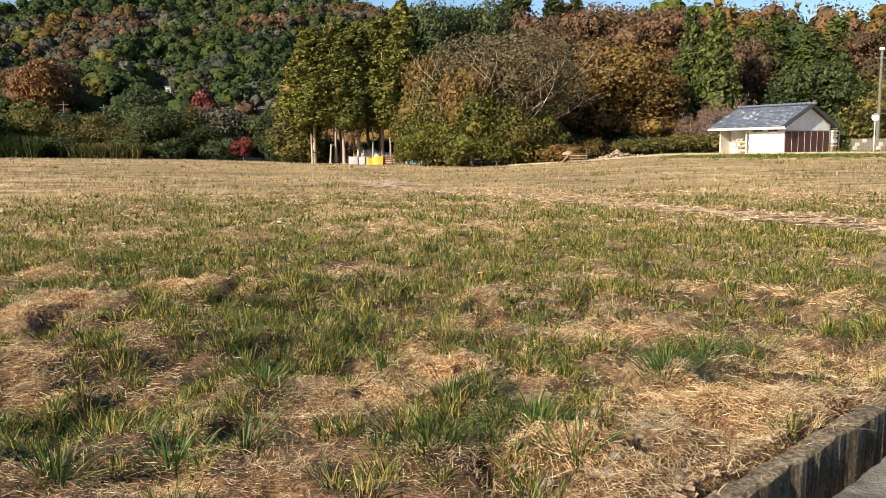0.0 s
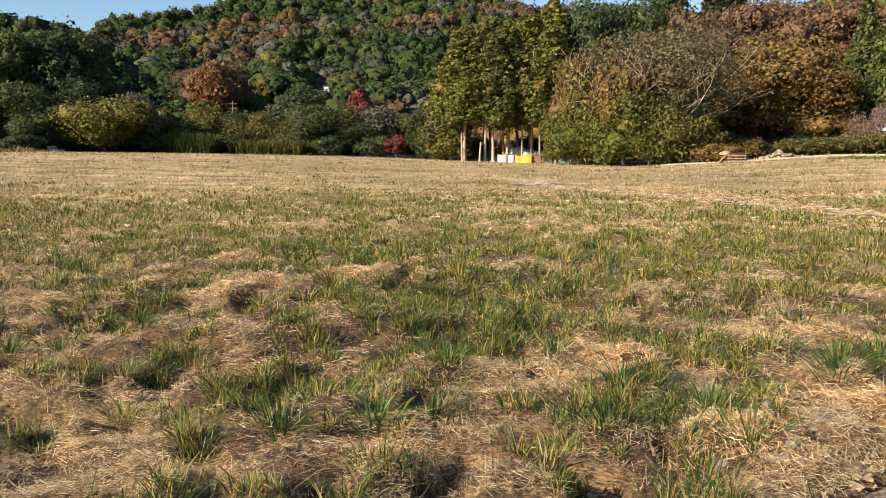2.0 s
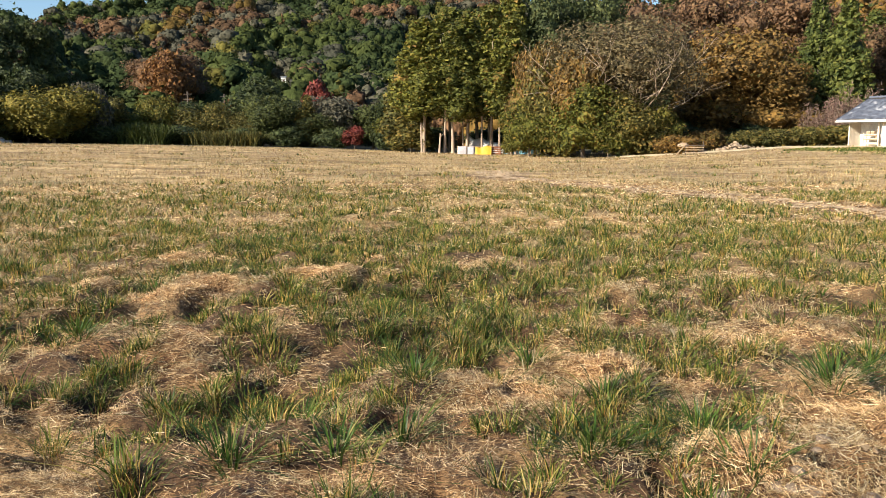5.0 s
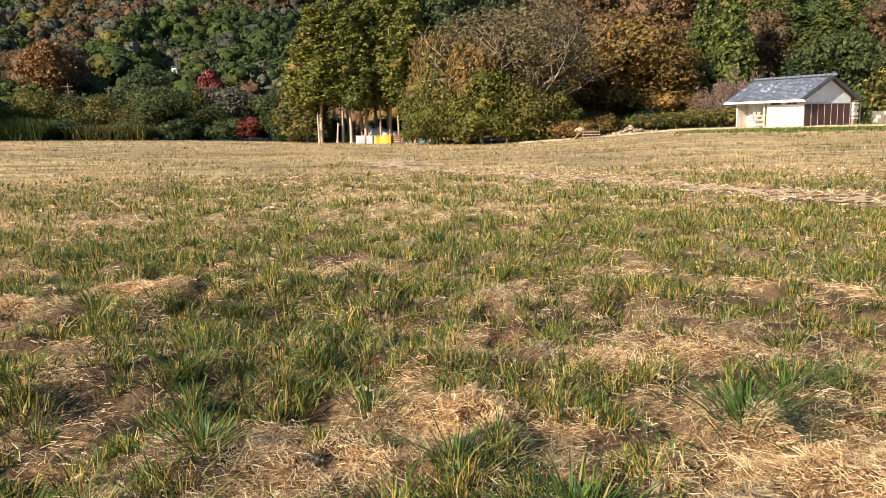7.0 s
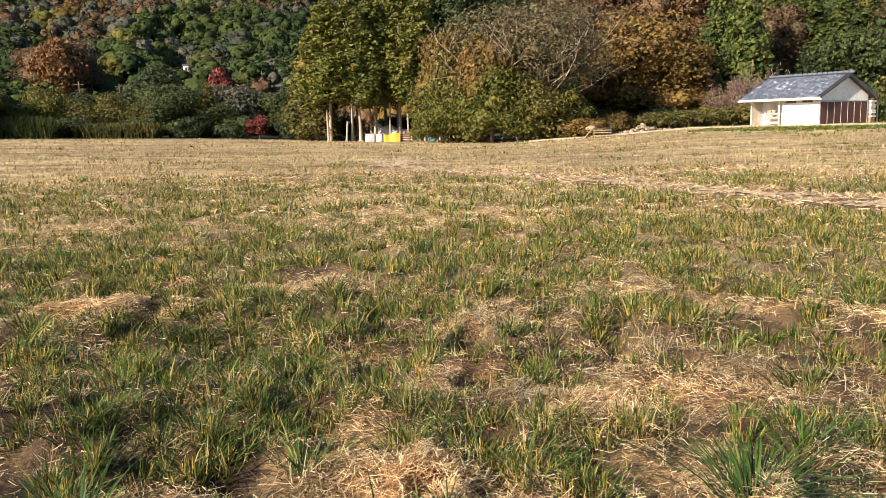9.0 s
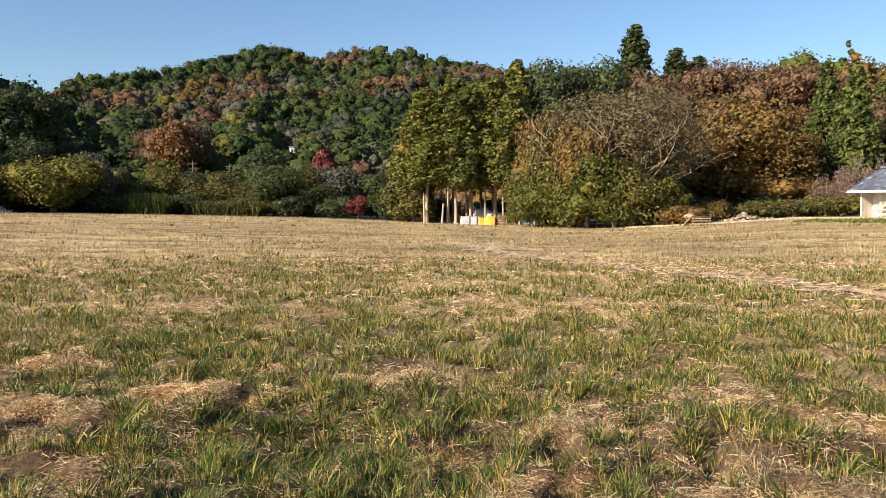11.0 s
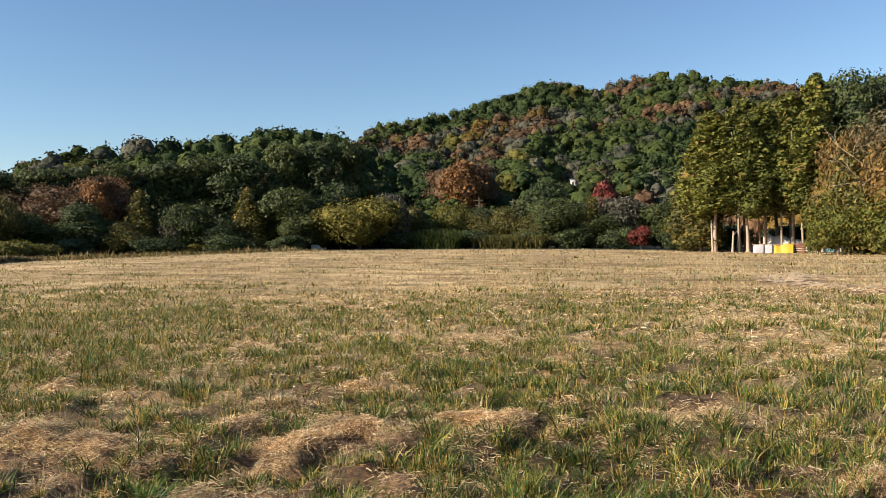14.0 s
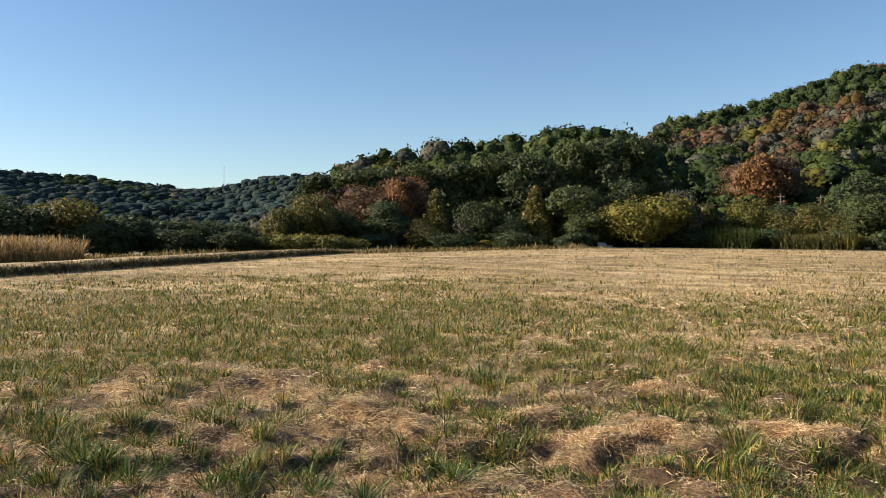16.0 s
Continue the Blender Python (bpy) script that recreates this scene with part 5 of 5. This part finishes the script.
v, f = rods([[((0.25, -0.45, 0.7), 0.05), ((-0.1, -0.5, 0.3), 0.045), ((-0.4, -0.55, -0.05), 0.045)]], 6)
part("prop", mesh("prop", v, f, TIMBER, smooth=True), None, tr, "pale leaning prop")
bm = bmesh.new()
bmesh.ops.create_icosphere(bm, subdivisions=3, radius=0.4)
for q in bm.verts:
    q.co = Vector((q.co.x * 1.15 + 0.2, q.co.y * 0.95, 0.78 + max(q.co.z, -0.12) * 0.62 + 0.06 * noise.noise(q.co * 5)))
part("cover", bm, TIMBER, tr, "pale canvas bundle")

for k in range(70):
    a, d = rs.uniform(0, 6.28), abs(rs.normal()) * 0.9
    x, y = 19.4 + math.cos(a) * d * 1.5, 73.4 + math.sin(a) * d * 0.7
    s = rs.uniform(0.09, 0.22)
    z = zat(x, y) + max(0.0, 0.6 - d * 0.5) * rs.uniform(0.3, 1.0)
    st = bmesh.new()
    bmesh.ops.create_icosphere(st, subdivisions=2, radius=s)
    o3 = Vector(rs.uniform(-9, 9, 3))
    for q in st.verts:
        q.co = q.co * (1 + 0.35 * noise.noise(q.co * 4 + o3))
        q.co.z *= 0.7
    ob = part("stone", st, CLOD if k % 3 else LOG, None)
    ob.location = (x, y, z + s * 0.3)
    tagged(ob, "rough pale stone in the rubble heap by the hedge" if k % 3 else "pale cut wood block in the heap by the hedge", "stone" if k % 3 else "wood block", "rubble heap")

# ---- far small things ----
cart = empty("white_farm_box", pose(-62.5, 93.0, zat(-62.5, 93.0), 0, 0, 30), "white plastic farm container at the field edge", "container")
part("tub", box(-0.9, -0.5, -0.1, 0.3, 0.5, 0.55, 0.08), PLASTER, cart)
part("lid", box(-0.95, -0.55, 0.55, 0.1, 0.55, 0.75, 0.06), PLASTER, cart)
part("cover", box(0.3, -0.4, -0.1, 1.1, 0.4, 0.35, 0.1), GREY_SHEET, cart, "crumpled grey cover")
# white box for a small unidentified object; its roof and window are added
hz = zat(*HILL_BOX)
hill_box = empty("hillside_house", pose(HILL_BOX[0], HILL_BOX[1], hz, 0, 0, 12), "small white box-shaped object among the trees on the hill", "house")
hh = max(16.2 - hz, 2.2)
part("wall", box(-0.6, -0.6, -3, 0.6, 0.6, hh, 0.05), PLASTER, hill_box)
part("roof", box(-0.8, -0.8, hh, 0.8, 0.8, hh + 0.25, 0.1), METAL, hill_box)
part("window", box(-0.25, -0.66, hh - 1.2, 0.25, -0.6, hh - 0.5, 0.02), DARK_WOOD, hill_box)
for x, y, top in ((-45.5, 123.6, 8.6), (-51.0, 122.6, 9.0)):
    z = zat(x, y)
    up = empty("utility_pole", pose(x, y, z), "grey utility pole with cross-arms among the trees", "utility pole", "poles on the lower slope")
    v, f = rods([[((0, 0, -1), 0.14), ((0, 0, (top - z) / 2), 0.12), ((0, 0, top - z), 0.09)]], 8)
    part("shaft", mesh("shaft", v, f, BARK, smooth=True), None, up)
    for q in (0.4, 1.2):
        part("cross_arm", box(-0.7, -0.05, top - z - q - 0.08, 0.7, 0.05, top - z - q, 0.01), BARK, up)
mx, my = 900 * math.sin(radians(-60.3)), 900 * math.cos(radians(-60.3))
mast = empty("radio_mast", pose(mx, my, zat(mx, my)), "thin lattice radio mast on the far ridge", "mast")
for q in range(3):
    dx, dy = 0.7 * math.cos(q * 2.09), 0.7 * math.sin(q * 2.09)
    v, f = rods([[((dx * 1.6, dy * 1.6, -1), 0.16), ((dx, dy, 12), 0.14), ((dx * 0.4, dy * 0.4, 27), 0.12)]], 4)
    part("leg", mesh("leg", v, f, METAL), None, mast)

# reeds beside the grove, bamboo grass at the wood edge, weeds along the bank
rg = np.random.RandomState(120)


def blades(p, z, h, w, lean, bend=0.4, levels=2, spread=None):
    """Upright blades from arrays: two joints and a tip, each leaning its own way. Returns vertices and quads."""
    k = len(p)
    a = rg.uniform(0, 2 * np.pi, k) if spread is None else spread
    d = np.stack([np.cos(a), np.sin(a), np.zeros(k)], 1)
    f_ = a + np.pi / 2 + rg.normal(size=k) * 0.5
    s = np.stack([np.cos(f_), np.sin(f_), np.zeros(k)], 1) * (w / 2)[:, None]
    b0 = np.column_stack([p, z])
    rows = []
    for q in np.linspace(0, 1, levels + 1):
        mid = b0 + d * (lean * q + bend * lean * q * q)[:, None] * h[:, None] + np.array((0, 0, 1.0)) * (h * (q - 0.3 * np.minimum(lean, 1.5) * q * q))[:, None]
        wide = 1.0 if q == 0 else (0.85 if q < 0.9 else 0.3)
        rows += [mid - s * wide, mid + s * wide]
    V = np.stack(rows, 1).reshape(-1, 3)
    n_ = 2 * (levels + 1)
    o_ = (np.arange(k) * n_)[:, None]
    Fc = np.concatenate([o_ + np.array((2 * i, 2 * i + 1, 2 * i + 3, 2 * i + 2)) for i in range(levels)], 0)
    return V, Fc


def patch(name, cx_, cy_, rx, ry, count, h, w, material, label, category, turn=0.0, lean=0.4):
    q = rg.normal(size=(count, 2)).clip(-1.7, 1.7) * 0.55
    c_, s_ = math.cos(turn), math.sin(turn)
    p_ = np.column_stack([cx_ + q[:, 0] * rx * c_ - q[:, 1] * ry * s_, cy_ + q[:, 0] * rx * s_ + q[:, 1] * ry * c_])
    z_ = land(p_[:, 0], p_[:, 1]) - 0.05
    V, Fc = blades(p_, z_, rg.uniform(0.6, 1.15, count) * h, np.full(count, w), np.abs(rg.normal(size=count)) * lean)
    return tagged(new(name, mesh(name, V, Fc, material)), label, category, kind="stuff")


patch("green_strip", 28.5, 60.0, 8.5, 4.0, 6500, 0.17, 0.09, GRASS, "strip of fresh green grass before the shed", "grass", -0.55, 0.7)
patch("reed_bed", -69.0, 19.5, 4.5, 5.5, 5200, 2.0, 0.09, LEAF["reed"], "tall dry tan reeds beside the dark grove", "reeds")
patch("bamboo_grass", -47.8, 100.0, 3.4, 2.0, 2200, 2.6, 0.12, LEAF["bright"], "pale green bamboo grass at the wood edge", "bamboo grass")
patch("bamboo_grass", -38.0, 102.0, 5.0, 1.6, 2000, 1.9, 0.12, LEAF["olive"], "olive bamboo grass at the wood edge", "bamboo grass")
wl = rg.uniform(0, 1, 5200)
wp = np.column_stack([-72.0 + wl * 16 + rg.normal(size=5200) * 1.2, 20.0 + wl * 62 + rg.normal(size=5200) * 0.9])
V, Fc = blades(wp, land(wp[:, 0], wp[:, 1]) - 0.05, rg.uniform(0.15, 0.8, 5200) * (0.4 + vnoise(wp[:, 0], wp[:, 1], 3, 33)), np.full(5200, 0.10), np.abs(rg.normal(size=5200)) * 0.6)
tagged(new("edge_weeds", mesh("edge_weeds", V, Fc, [LEAF["olive"], LEAF["reed"]], np.repeat(rg.randint(0, 2, 5200), 1).repeat(1).tolist() * 2)), "tangled weeds along the field edge", "weeds", kind="stuff")
tt = rg.uniform(0, 1, 9000) ** 0.9 * t_len
bp = bank_a + tt[:, None] * bd + (rg.normal(size=9000) * 0.18 + 0.02)[:, None] * bn
V, Fc = blades(bp, land(bp[:, 0], bp[:, 1]) + 0.25 * rg.uniform(0, 1.6, 9000) * step(0, 7, t_len - tt), rg.uniform(0.12, 0.4, 9000), np.full(9000, 0.06), np.abs(rg.normal(size=9000)) * 0.6)
tagged(new("bank_grass", mesh("bank_grass", V, Fc, LEAF["twig"])), "dry overhanging grass along the bank edge", "grass", kind="stuff")


# ---- grass, stubble and straw of the field ----
def wedge(r0, r1, n_per, az0=-82.0, az1=34.0):
    """Random places on the field between two distances, as seen from the road."""
    az1 = 52.0 if r1 < 10.5 else az1
    count = int(n_per * radians(az1 - az0) / 2 * (r1 * r1 - r0 * r0))
    a, r = np.radians(rg.uniform(az0, az1, count)), np.sqrt(rg.uniform(r0 * r0, r1 * r1, count))
    p = np.stack([r * np.sin(a) + 0.3, r * np.cos(a) - 0.5], 1)
    return p[kerb_side(p[:, 0], p[:, 1]) > 0.03]


def scatter(name, groups, material, label, category):
    V, Fc = join(*groups)
    return tagged(new(name, mesh(name, V, Fc, material)), label, category, kind="stuff")


def tussocks(r0, r1, n_per, each, stalks, h0, h1, width, spread, levels):
    """Tussocks: arching green blades round a base of dry upright stalks. Returns both as arrays."""
    p = wedge(r0, r1, n_per)
    g = lush(p[:, 0], p[:, 1])
    keep = rg.uniform(0, 1, len(p)) < g
    p, g = p[keep], g[keep]
    size = rg.uniform(0.5, 1.15, len(p)) * (0.75 + 0.4 * g)
    out = []
    for count, tall, thick, wide, slack in ((each, 1.0, 1.0, 1.0, 0.34), (stalks, 0.8, 0.6, 0.7, 0.12)):
        q = np.repeat(np.arange(len(p)), count)
        off = rg.normal(size=(len(q), 2)) * spread * wide * size[q][:, None]
        b = p[q] + off
        h = rg.uniform(h0, h1, len(q)) * size[q] * tall
        turn = np.arctan2(off[:, 1], off[:, 0]) + rg.normal(size=len(q)) * 0.6
        lean = np.abs(rg.normal(size=len(q))) * slack + np.hypot(off[:, 0], off[:, 1]) / spread * slack * 0.5
        out.append(blades(b, ground_z(b[:, 0], b[:, 1]) - 0.01, h, width * thick * rg.uniform(0.6, 1.3, len(q)), lean, 0.9, levels if count == each else 1, turn))
    return out


def litter(r0, r1, n_per, length, width, lift):
    """Straws lying crisscross on the ground, thickest between the tussocks."""
    p = wedge(r0, r1, n_per)
    keep = rg.uniform(0, 1, len(p)) < (0.35 + 0.75 * step(0.25, 0.7, vnoise(p[:, 0], p[:, 1], 0.6, 141))) * (1 - 0.5 * lush(p[:, 0], p[:, 1])) - 0.2 * pits(p[:, 0], p[:, 1])
    p = p[keep]
    k = len(p)
    flow = vnoise(p[:, 0], p[:, 1], 0.8, 142) * 9.0 + rg.normal(size=k) * 0.8
    tilt = rg.normal(size=k) * 0.26
    d = np.stack([np.cos(flow) * np.cos(tilt), np.sin(flow) * np.cos(tilt), np.sin(tilt)], 1)
    s = unit(np.cross(d, rg.normal(size=(k, 3)) * 0.6 + (0, 0, 1)))
    l, w = length * rg.uniform(0.3, 1.3, k)[:, None] ** 1.4 / 2, width * rg.uniform(0.6, 1.3, k)[:, None] / 2
    c = np.column_stack([p, ground_z(p[:, 0], p[:, 1]) + 0.006 + np.abs(rg.normal(size=k)) * lift])
    V = np.stack([c - d * l - s * w, c - d * l + s * w, c + d * l + s * w * 0.7, c + d * l - s * w * 0.7], 1).reshape(-1, 3)
    return V, np.arange(4 * k).reshape(-1, 4)


def stubble(r0, r1, n_per, each, h0, h1, width, spread):
    p = wedge(r0, r1, n_per)
    g = 0.25 + 0.75 * step(0.35, 0.6, vnoise(p[:, 0], p[:, 1], 1.7, 151))
    p = p[rg.uniform(0, 1, len(p)) < g * (1 - 0.9 * on_track(p[:, 0], p[:, 1]))]
    q = np.repeat(np.arange(len(p)), each)
    b = p[q] + rg.normal(size=(len(q), 2)) * spread
    h = rg.uniform(h0, h1, len(q)) * rg.uniform(0.6, 1.2, len(p))[q]
    return blades(b, ground_z(b[:, 0], b[:, 1]) - 0.01, h, width * rg.uniform(0.7, 1.3, len(q)), np.abs(rg.normal(size=len(q))) * 0.7, 0.3, 1)


near_ = [tussocks(1.6, 5.5, 36, 42, 20, 0.045, 0.16, 0.0085, 0.046, 2), tussocks(5.5, 9, 30, 34, 16, 0.05, 0.165, 0.011, 0.05, 2),
         tussocks(9, 15, 22, 22, 10, 0.06, 0.17, 0.016, 0.055, 1), tussocks(15, 26, 12, 13, 6, 0.08, 0.19, 0.026, 0.08, 1),
         tussocks(26, 50, 4.0, 8, 4, 0.09, 0.2, 0.045, 0.18, 1), tussocks(50, 88, 0.7, 8, 3, 0.1, 0.2, 0.09, 0.3, 1)]
scatter("green_grass", [q[0] for q in near_], GRASS, "green grass sprouting in thick tussocks over the field", "grass")
scatter("dry_stalks", [q[1] for q in near_], STALK, "dry golden stalks at the foot of the grass", "stalks")
scatter("straw_litter", [litter(1.6, 4.0, 13000, 0.055, 0.0018, 0.022), litter(4.0, 6.5, 6600, 0.065, 0.0027, 0.022), litter(6.5, 10, 2600, 0.08, 0.005, 0.022), litter(10, 16, 800, 0.10, 0.009, 0.022), litter(16, 30, 130, 0.16, 0.018, 0.02)],
        STRAW, "loose dry straw lying over the ground", "straw")
scatter("stubble", [stubble(1.6, 8, 44, 9, 0.04, 0.14, 0.0055, 0.045), stubble(8, 16, 22, 8, 0.05, 0.17, 0.009, 0.06), stubble(16, 32, 16, 7, 0.05, 0.19, 0.017, 0.10),
                    stubble(32, 58, 6.0, 6, 0.05, 0.17, 0.034, 0.2), stubble(58, 100, 1.7, 5, 0.05, 0.17, 0.07, 0.35)],
        STUBBLE, "golden cut stubble standing over the field", "stubble")


# the strongest tufts by the road, each one to be picked out
def tuft(x, y, size, seed):
    rs_ = np.random.RandomState(seed)
    k = int(95 * size)
    a, d = rs_.uniform(0, 6.28, k), np.abs(rs_.normal(size=k)) * 0.08 * size
    p = np.stack([x + np.cos(a) * d * 1.3, y + np.sin(a) * d], 1)
    V, Fc = blades(p, ground_z(p[:, 0], p[:, 1]) - 0.015, rs_.uniform(0.06, 0.19, k) * (0.6 + 0.45 * size), np.full(k, 0.010), np.abs(rs_.normal(size=k)) * 0.45 + d * 3.0, 0.9, 3, a)
    z = float(ground_z(np.array(x), np.array(y)))
    me = mesh("grass_tuft", V - (x, y, z), Fc, DARK_GRASS)
    ob = new("grass_tuft", me)
    ob.location = (x, y, z)
    return tagged(ob, "thick tuft of broad dark green grass" if size > 1.1 else "small tuft of dark green grass in straw", "grass tuft", "dark grass tufts by the road")


TUFTS = ((0.31, 2.05, 1.3), (0.91, 2.45, 1.25), (1.90, 3.2, 1.5), (2.05, 3.55, 1.5), (1.43, 3.1, 1.0), (-0.73, 3.1, 1.1), (-0.70, 2.2, 1.2), (-1.33, 2.5, 1.1), (-1.0, 1.95, 1.0), (2.42, 3.9, 1.2), (0.46, 2.95, 0.9), (0.0, 3.85, 1.0),
         (-0.68, 5.5, 1.1), (-3.46, 8.0, 1.2), (1.02, 1.8, 0.8), (0.5, 10.3, 1.3), (-1.1, 9.25, 1.3), (-1.5, 1.8, 1.1), (-4.0, 6.5, 1.2), (-3.6, 4.15, 1.3), (-4.07, 3.7, 1.2), (-4.4, 3.5, 1.2), (-5.5, 2.6, 1.2),
         (-3.34, 6.8, 1.0), (-6.7, 7.8, 1.2), (-7.4, 6.6, 1.3), (-4.1, 10.5, 1.2), (-6.1, 2.5, 1.0))
for k, (x, y, s) in enumerate(TUFTS + ((-5.0, 3.0, 1.0), (2.2, 5.05, 1.1), (0.95, 2.35, 1.0))):
    tuft(x, y, s, 200 + k)


# flakes of dried mud along the wheel track and by the gutter
k = 900
fy = rg.uniform(12, 40, k)
fx = np.interp(fy, [q[1] for q in TRACK[::-1]], [q[0] for q in TRACK[::-1]]) + rg.normal(size=k) * 0.55
kt = rg.uniform(-1, 3, 160)
kp = KERB_P + kt[:, None] * KERB_D + (np.abs(rg.normal(size=160)) * 0.35 + 0.05)[:, None] * KERB_N
fp = np.concatenate([np.column_stack([fx, fy]), kp])
fs = np.concatenate([rg.uniform(0.06, 0.26, k), rg.uniform(0.015, 0.05, 160)])
fv, ff = [], []
for q, ((x, y), s) in enumerate(zip(fp, fs)):
    a = np.sort(rg.uniform(0, 6.28, 7))
    z = float(ground_z(np.array(x), np.array(y)))
    rr = s * rg.uniform(0.6, 1.0, 7)
    ring = np.column_stack([x + np.cos(a) * rr, y + np.sin(a) * rr * 0.7, z + rg.normal(size=7) * 0.008 + 0.012])
    fv += [ring, [[x, y, z + 0.03 + 0.05 * s]]]
    ff += [(q * 8 + i, q * 8 + (i + 1) % 7, q * 8 + 7) for i in range(7)]
tagged(new("mud_flakes", mesh("mud_flakes", np.concatenate(fv), np.array(ff), SOIL)), "pale flakes of dried mud on the wheel track", "mud", kind="stuff")

# dry grass hanging over the gutter wall
kt = np.concatenate([rg.uniform(-3, 6, 420), 2.0 + rg.normal(size=130) * 0.05, 1.35 + rg.normal(size=60) * 0.05])
k = len(kt)
hp = KERB_P + kt[:, None] * KERB_D + rg.uniform(-0.10, 0.08, k)[:, None] * KERB_N
V, Fc = blades(hp, np.full(k, 0.05), rg.uniform(0.02, 0.08, k), np.full(k, 0.004), np.abs(rg.normal(size=k)) * 0.9 + 0.2, 0.8, 2, np.full(k, math.atan2(-KERB_N[1], -KERB_N[0])) + rg.normal(size=k) * 0.8)
tagged(new("gutter_grass", mesh("gutter_grass", V, Fc, STRAW)), "dry grass hanging over the gutter wall", "grass", kind="stuff")


# raked straw lying in low heaps
hv = []
for hx, hy, rx, ry in HEAPS:
    k = int(5200 * rx * ry * 4.0) + 400
    q = rg.normal(size=(k, 2)) * (rx * 0.62, ry * 0.62) + (hx, hy)
    q = q[kerb_side(q[:, 0], q[:, 1]) > 0.02]
    k = len(q)
    flow = rg.uniform(0, 3.14) + rg.normal(size=k) * 0.6
    tilt = rg.normal(size=k) * 0.3
    d = np.stack([np.cos(flow) * np.cos(tilt), np.sin(flow) * np.cos(tilt), np.sin(tilt)], 1)
    s = unit(np.cross(d, rg.normal(size=(k, 3)) * 0.5 + (0, 0, 1))) * 0.0013
    l = d * rg.uniform(0.015, 0.055, k)[:, None]
    c = np.column_stack([q, ground_z(q[:, 0], q[:, 1]) + 0.01 + np.abs(rg.normal(size=k)) * 0.022])
    hv.append(np.stack([c - l - s, c - l + s, c + l + s, c + l - s], 1).reshape(-1, 3))
hv = np.concatenate(hv)
tagged(new("raked_straw", mesh("raked_straw", hv, np.arange(len(hv)).reshape(-1, 4), STRAW)), "pale raked straw in low heaps among the grass", "straw", kind="stuff")

# crumbled clods of pale earth near the gutter
rc = np.random.RandomState(300)
for k in range(34):
    x, y = (1.38, 2.35) + rc.normal(size=2) * (0.16, 0.12) if k < 20 else (1.0, 1.75) + rc.normal(size=2) * (0.2, 0.1)
    s = rc.uniform(0.012, 0.045)
    bm = bmesh.new()
    bmesh.ops.create_icosphere(bm, subdivisions=2, radius=s)
    o3 = Vector(rc.uniform(-9, 9, 3))
    for q in bm.verts:
        q.co = q.co * (1 + 0.5 * noise.noise(q.co * 22 + o3))
        q.co.z *= 0.65
    ob = part("soil_clod", bm, CLOD, None)
    ob.location = (x, y, float(ground_z(np.array(x), np.array(y))) + s * 0.25)
    tagged(ob, "crumbled pale grey-brown clod of dry earth", "clod", "clods by the gutter")
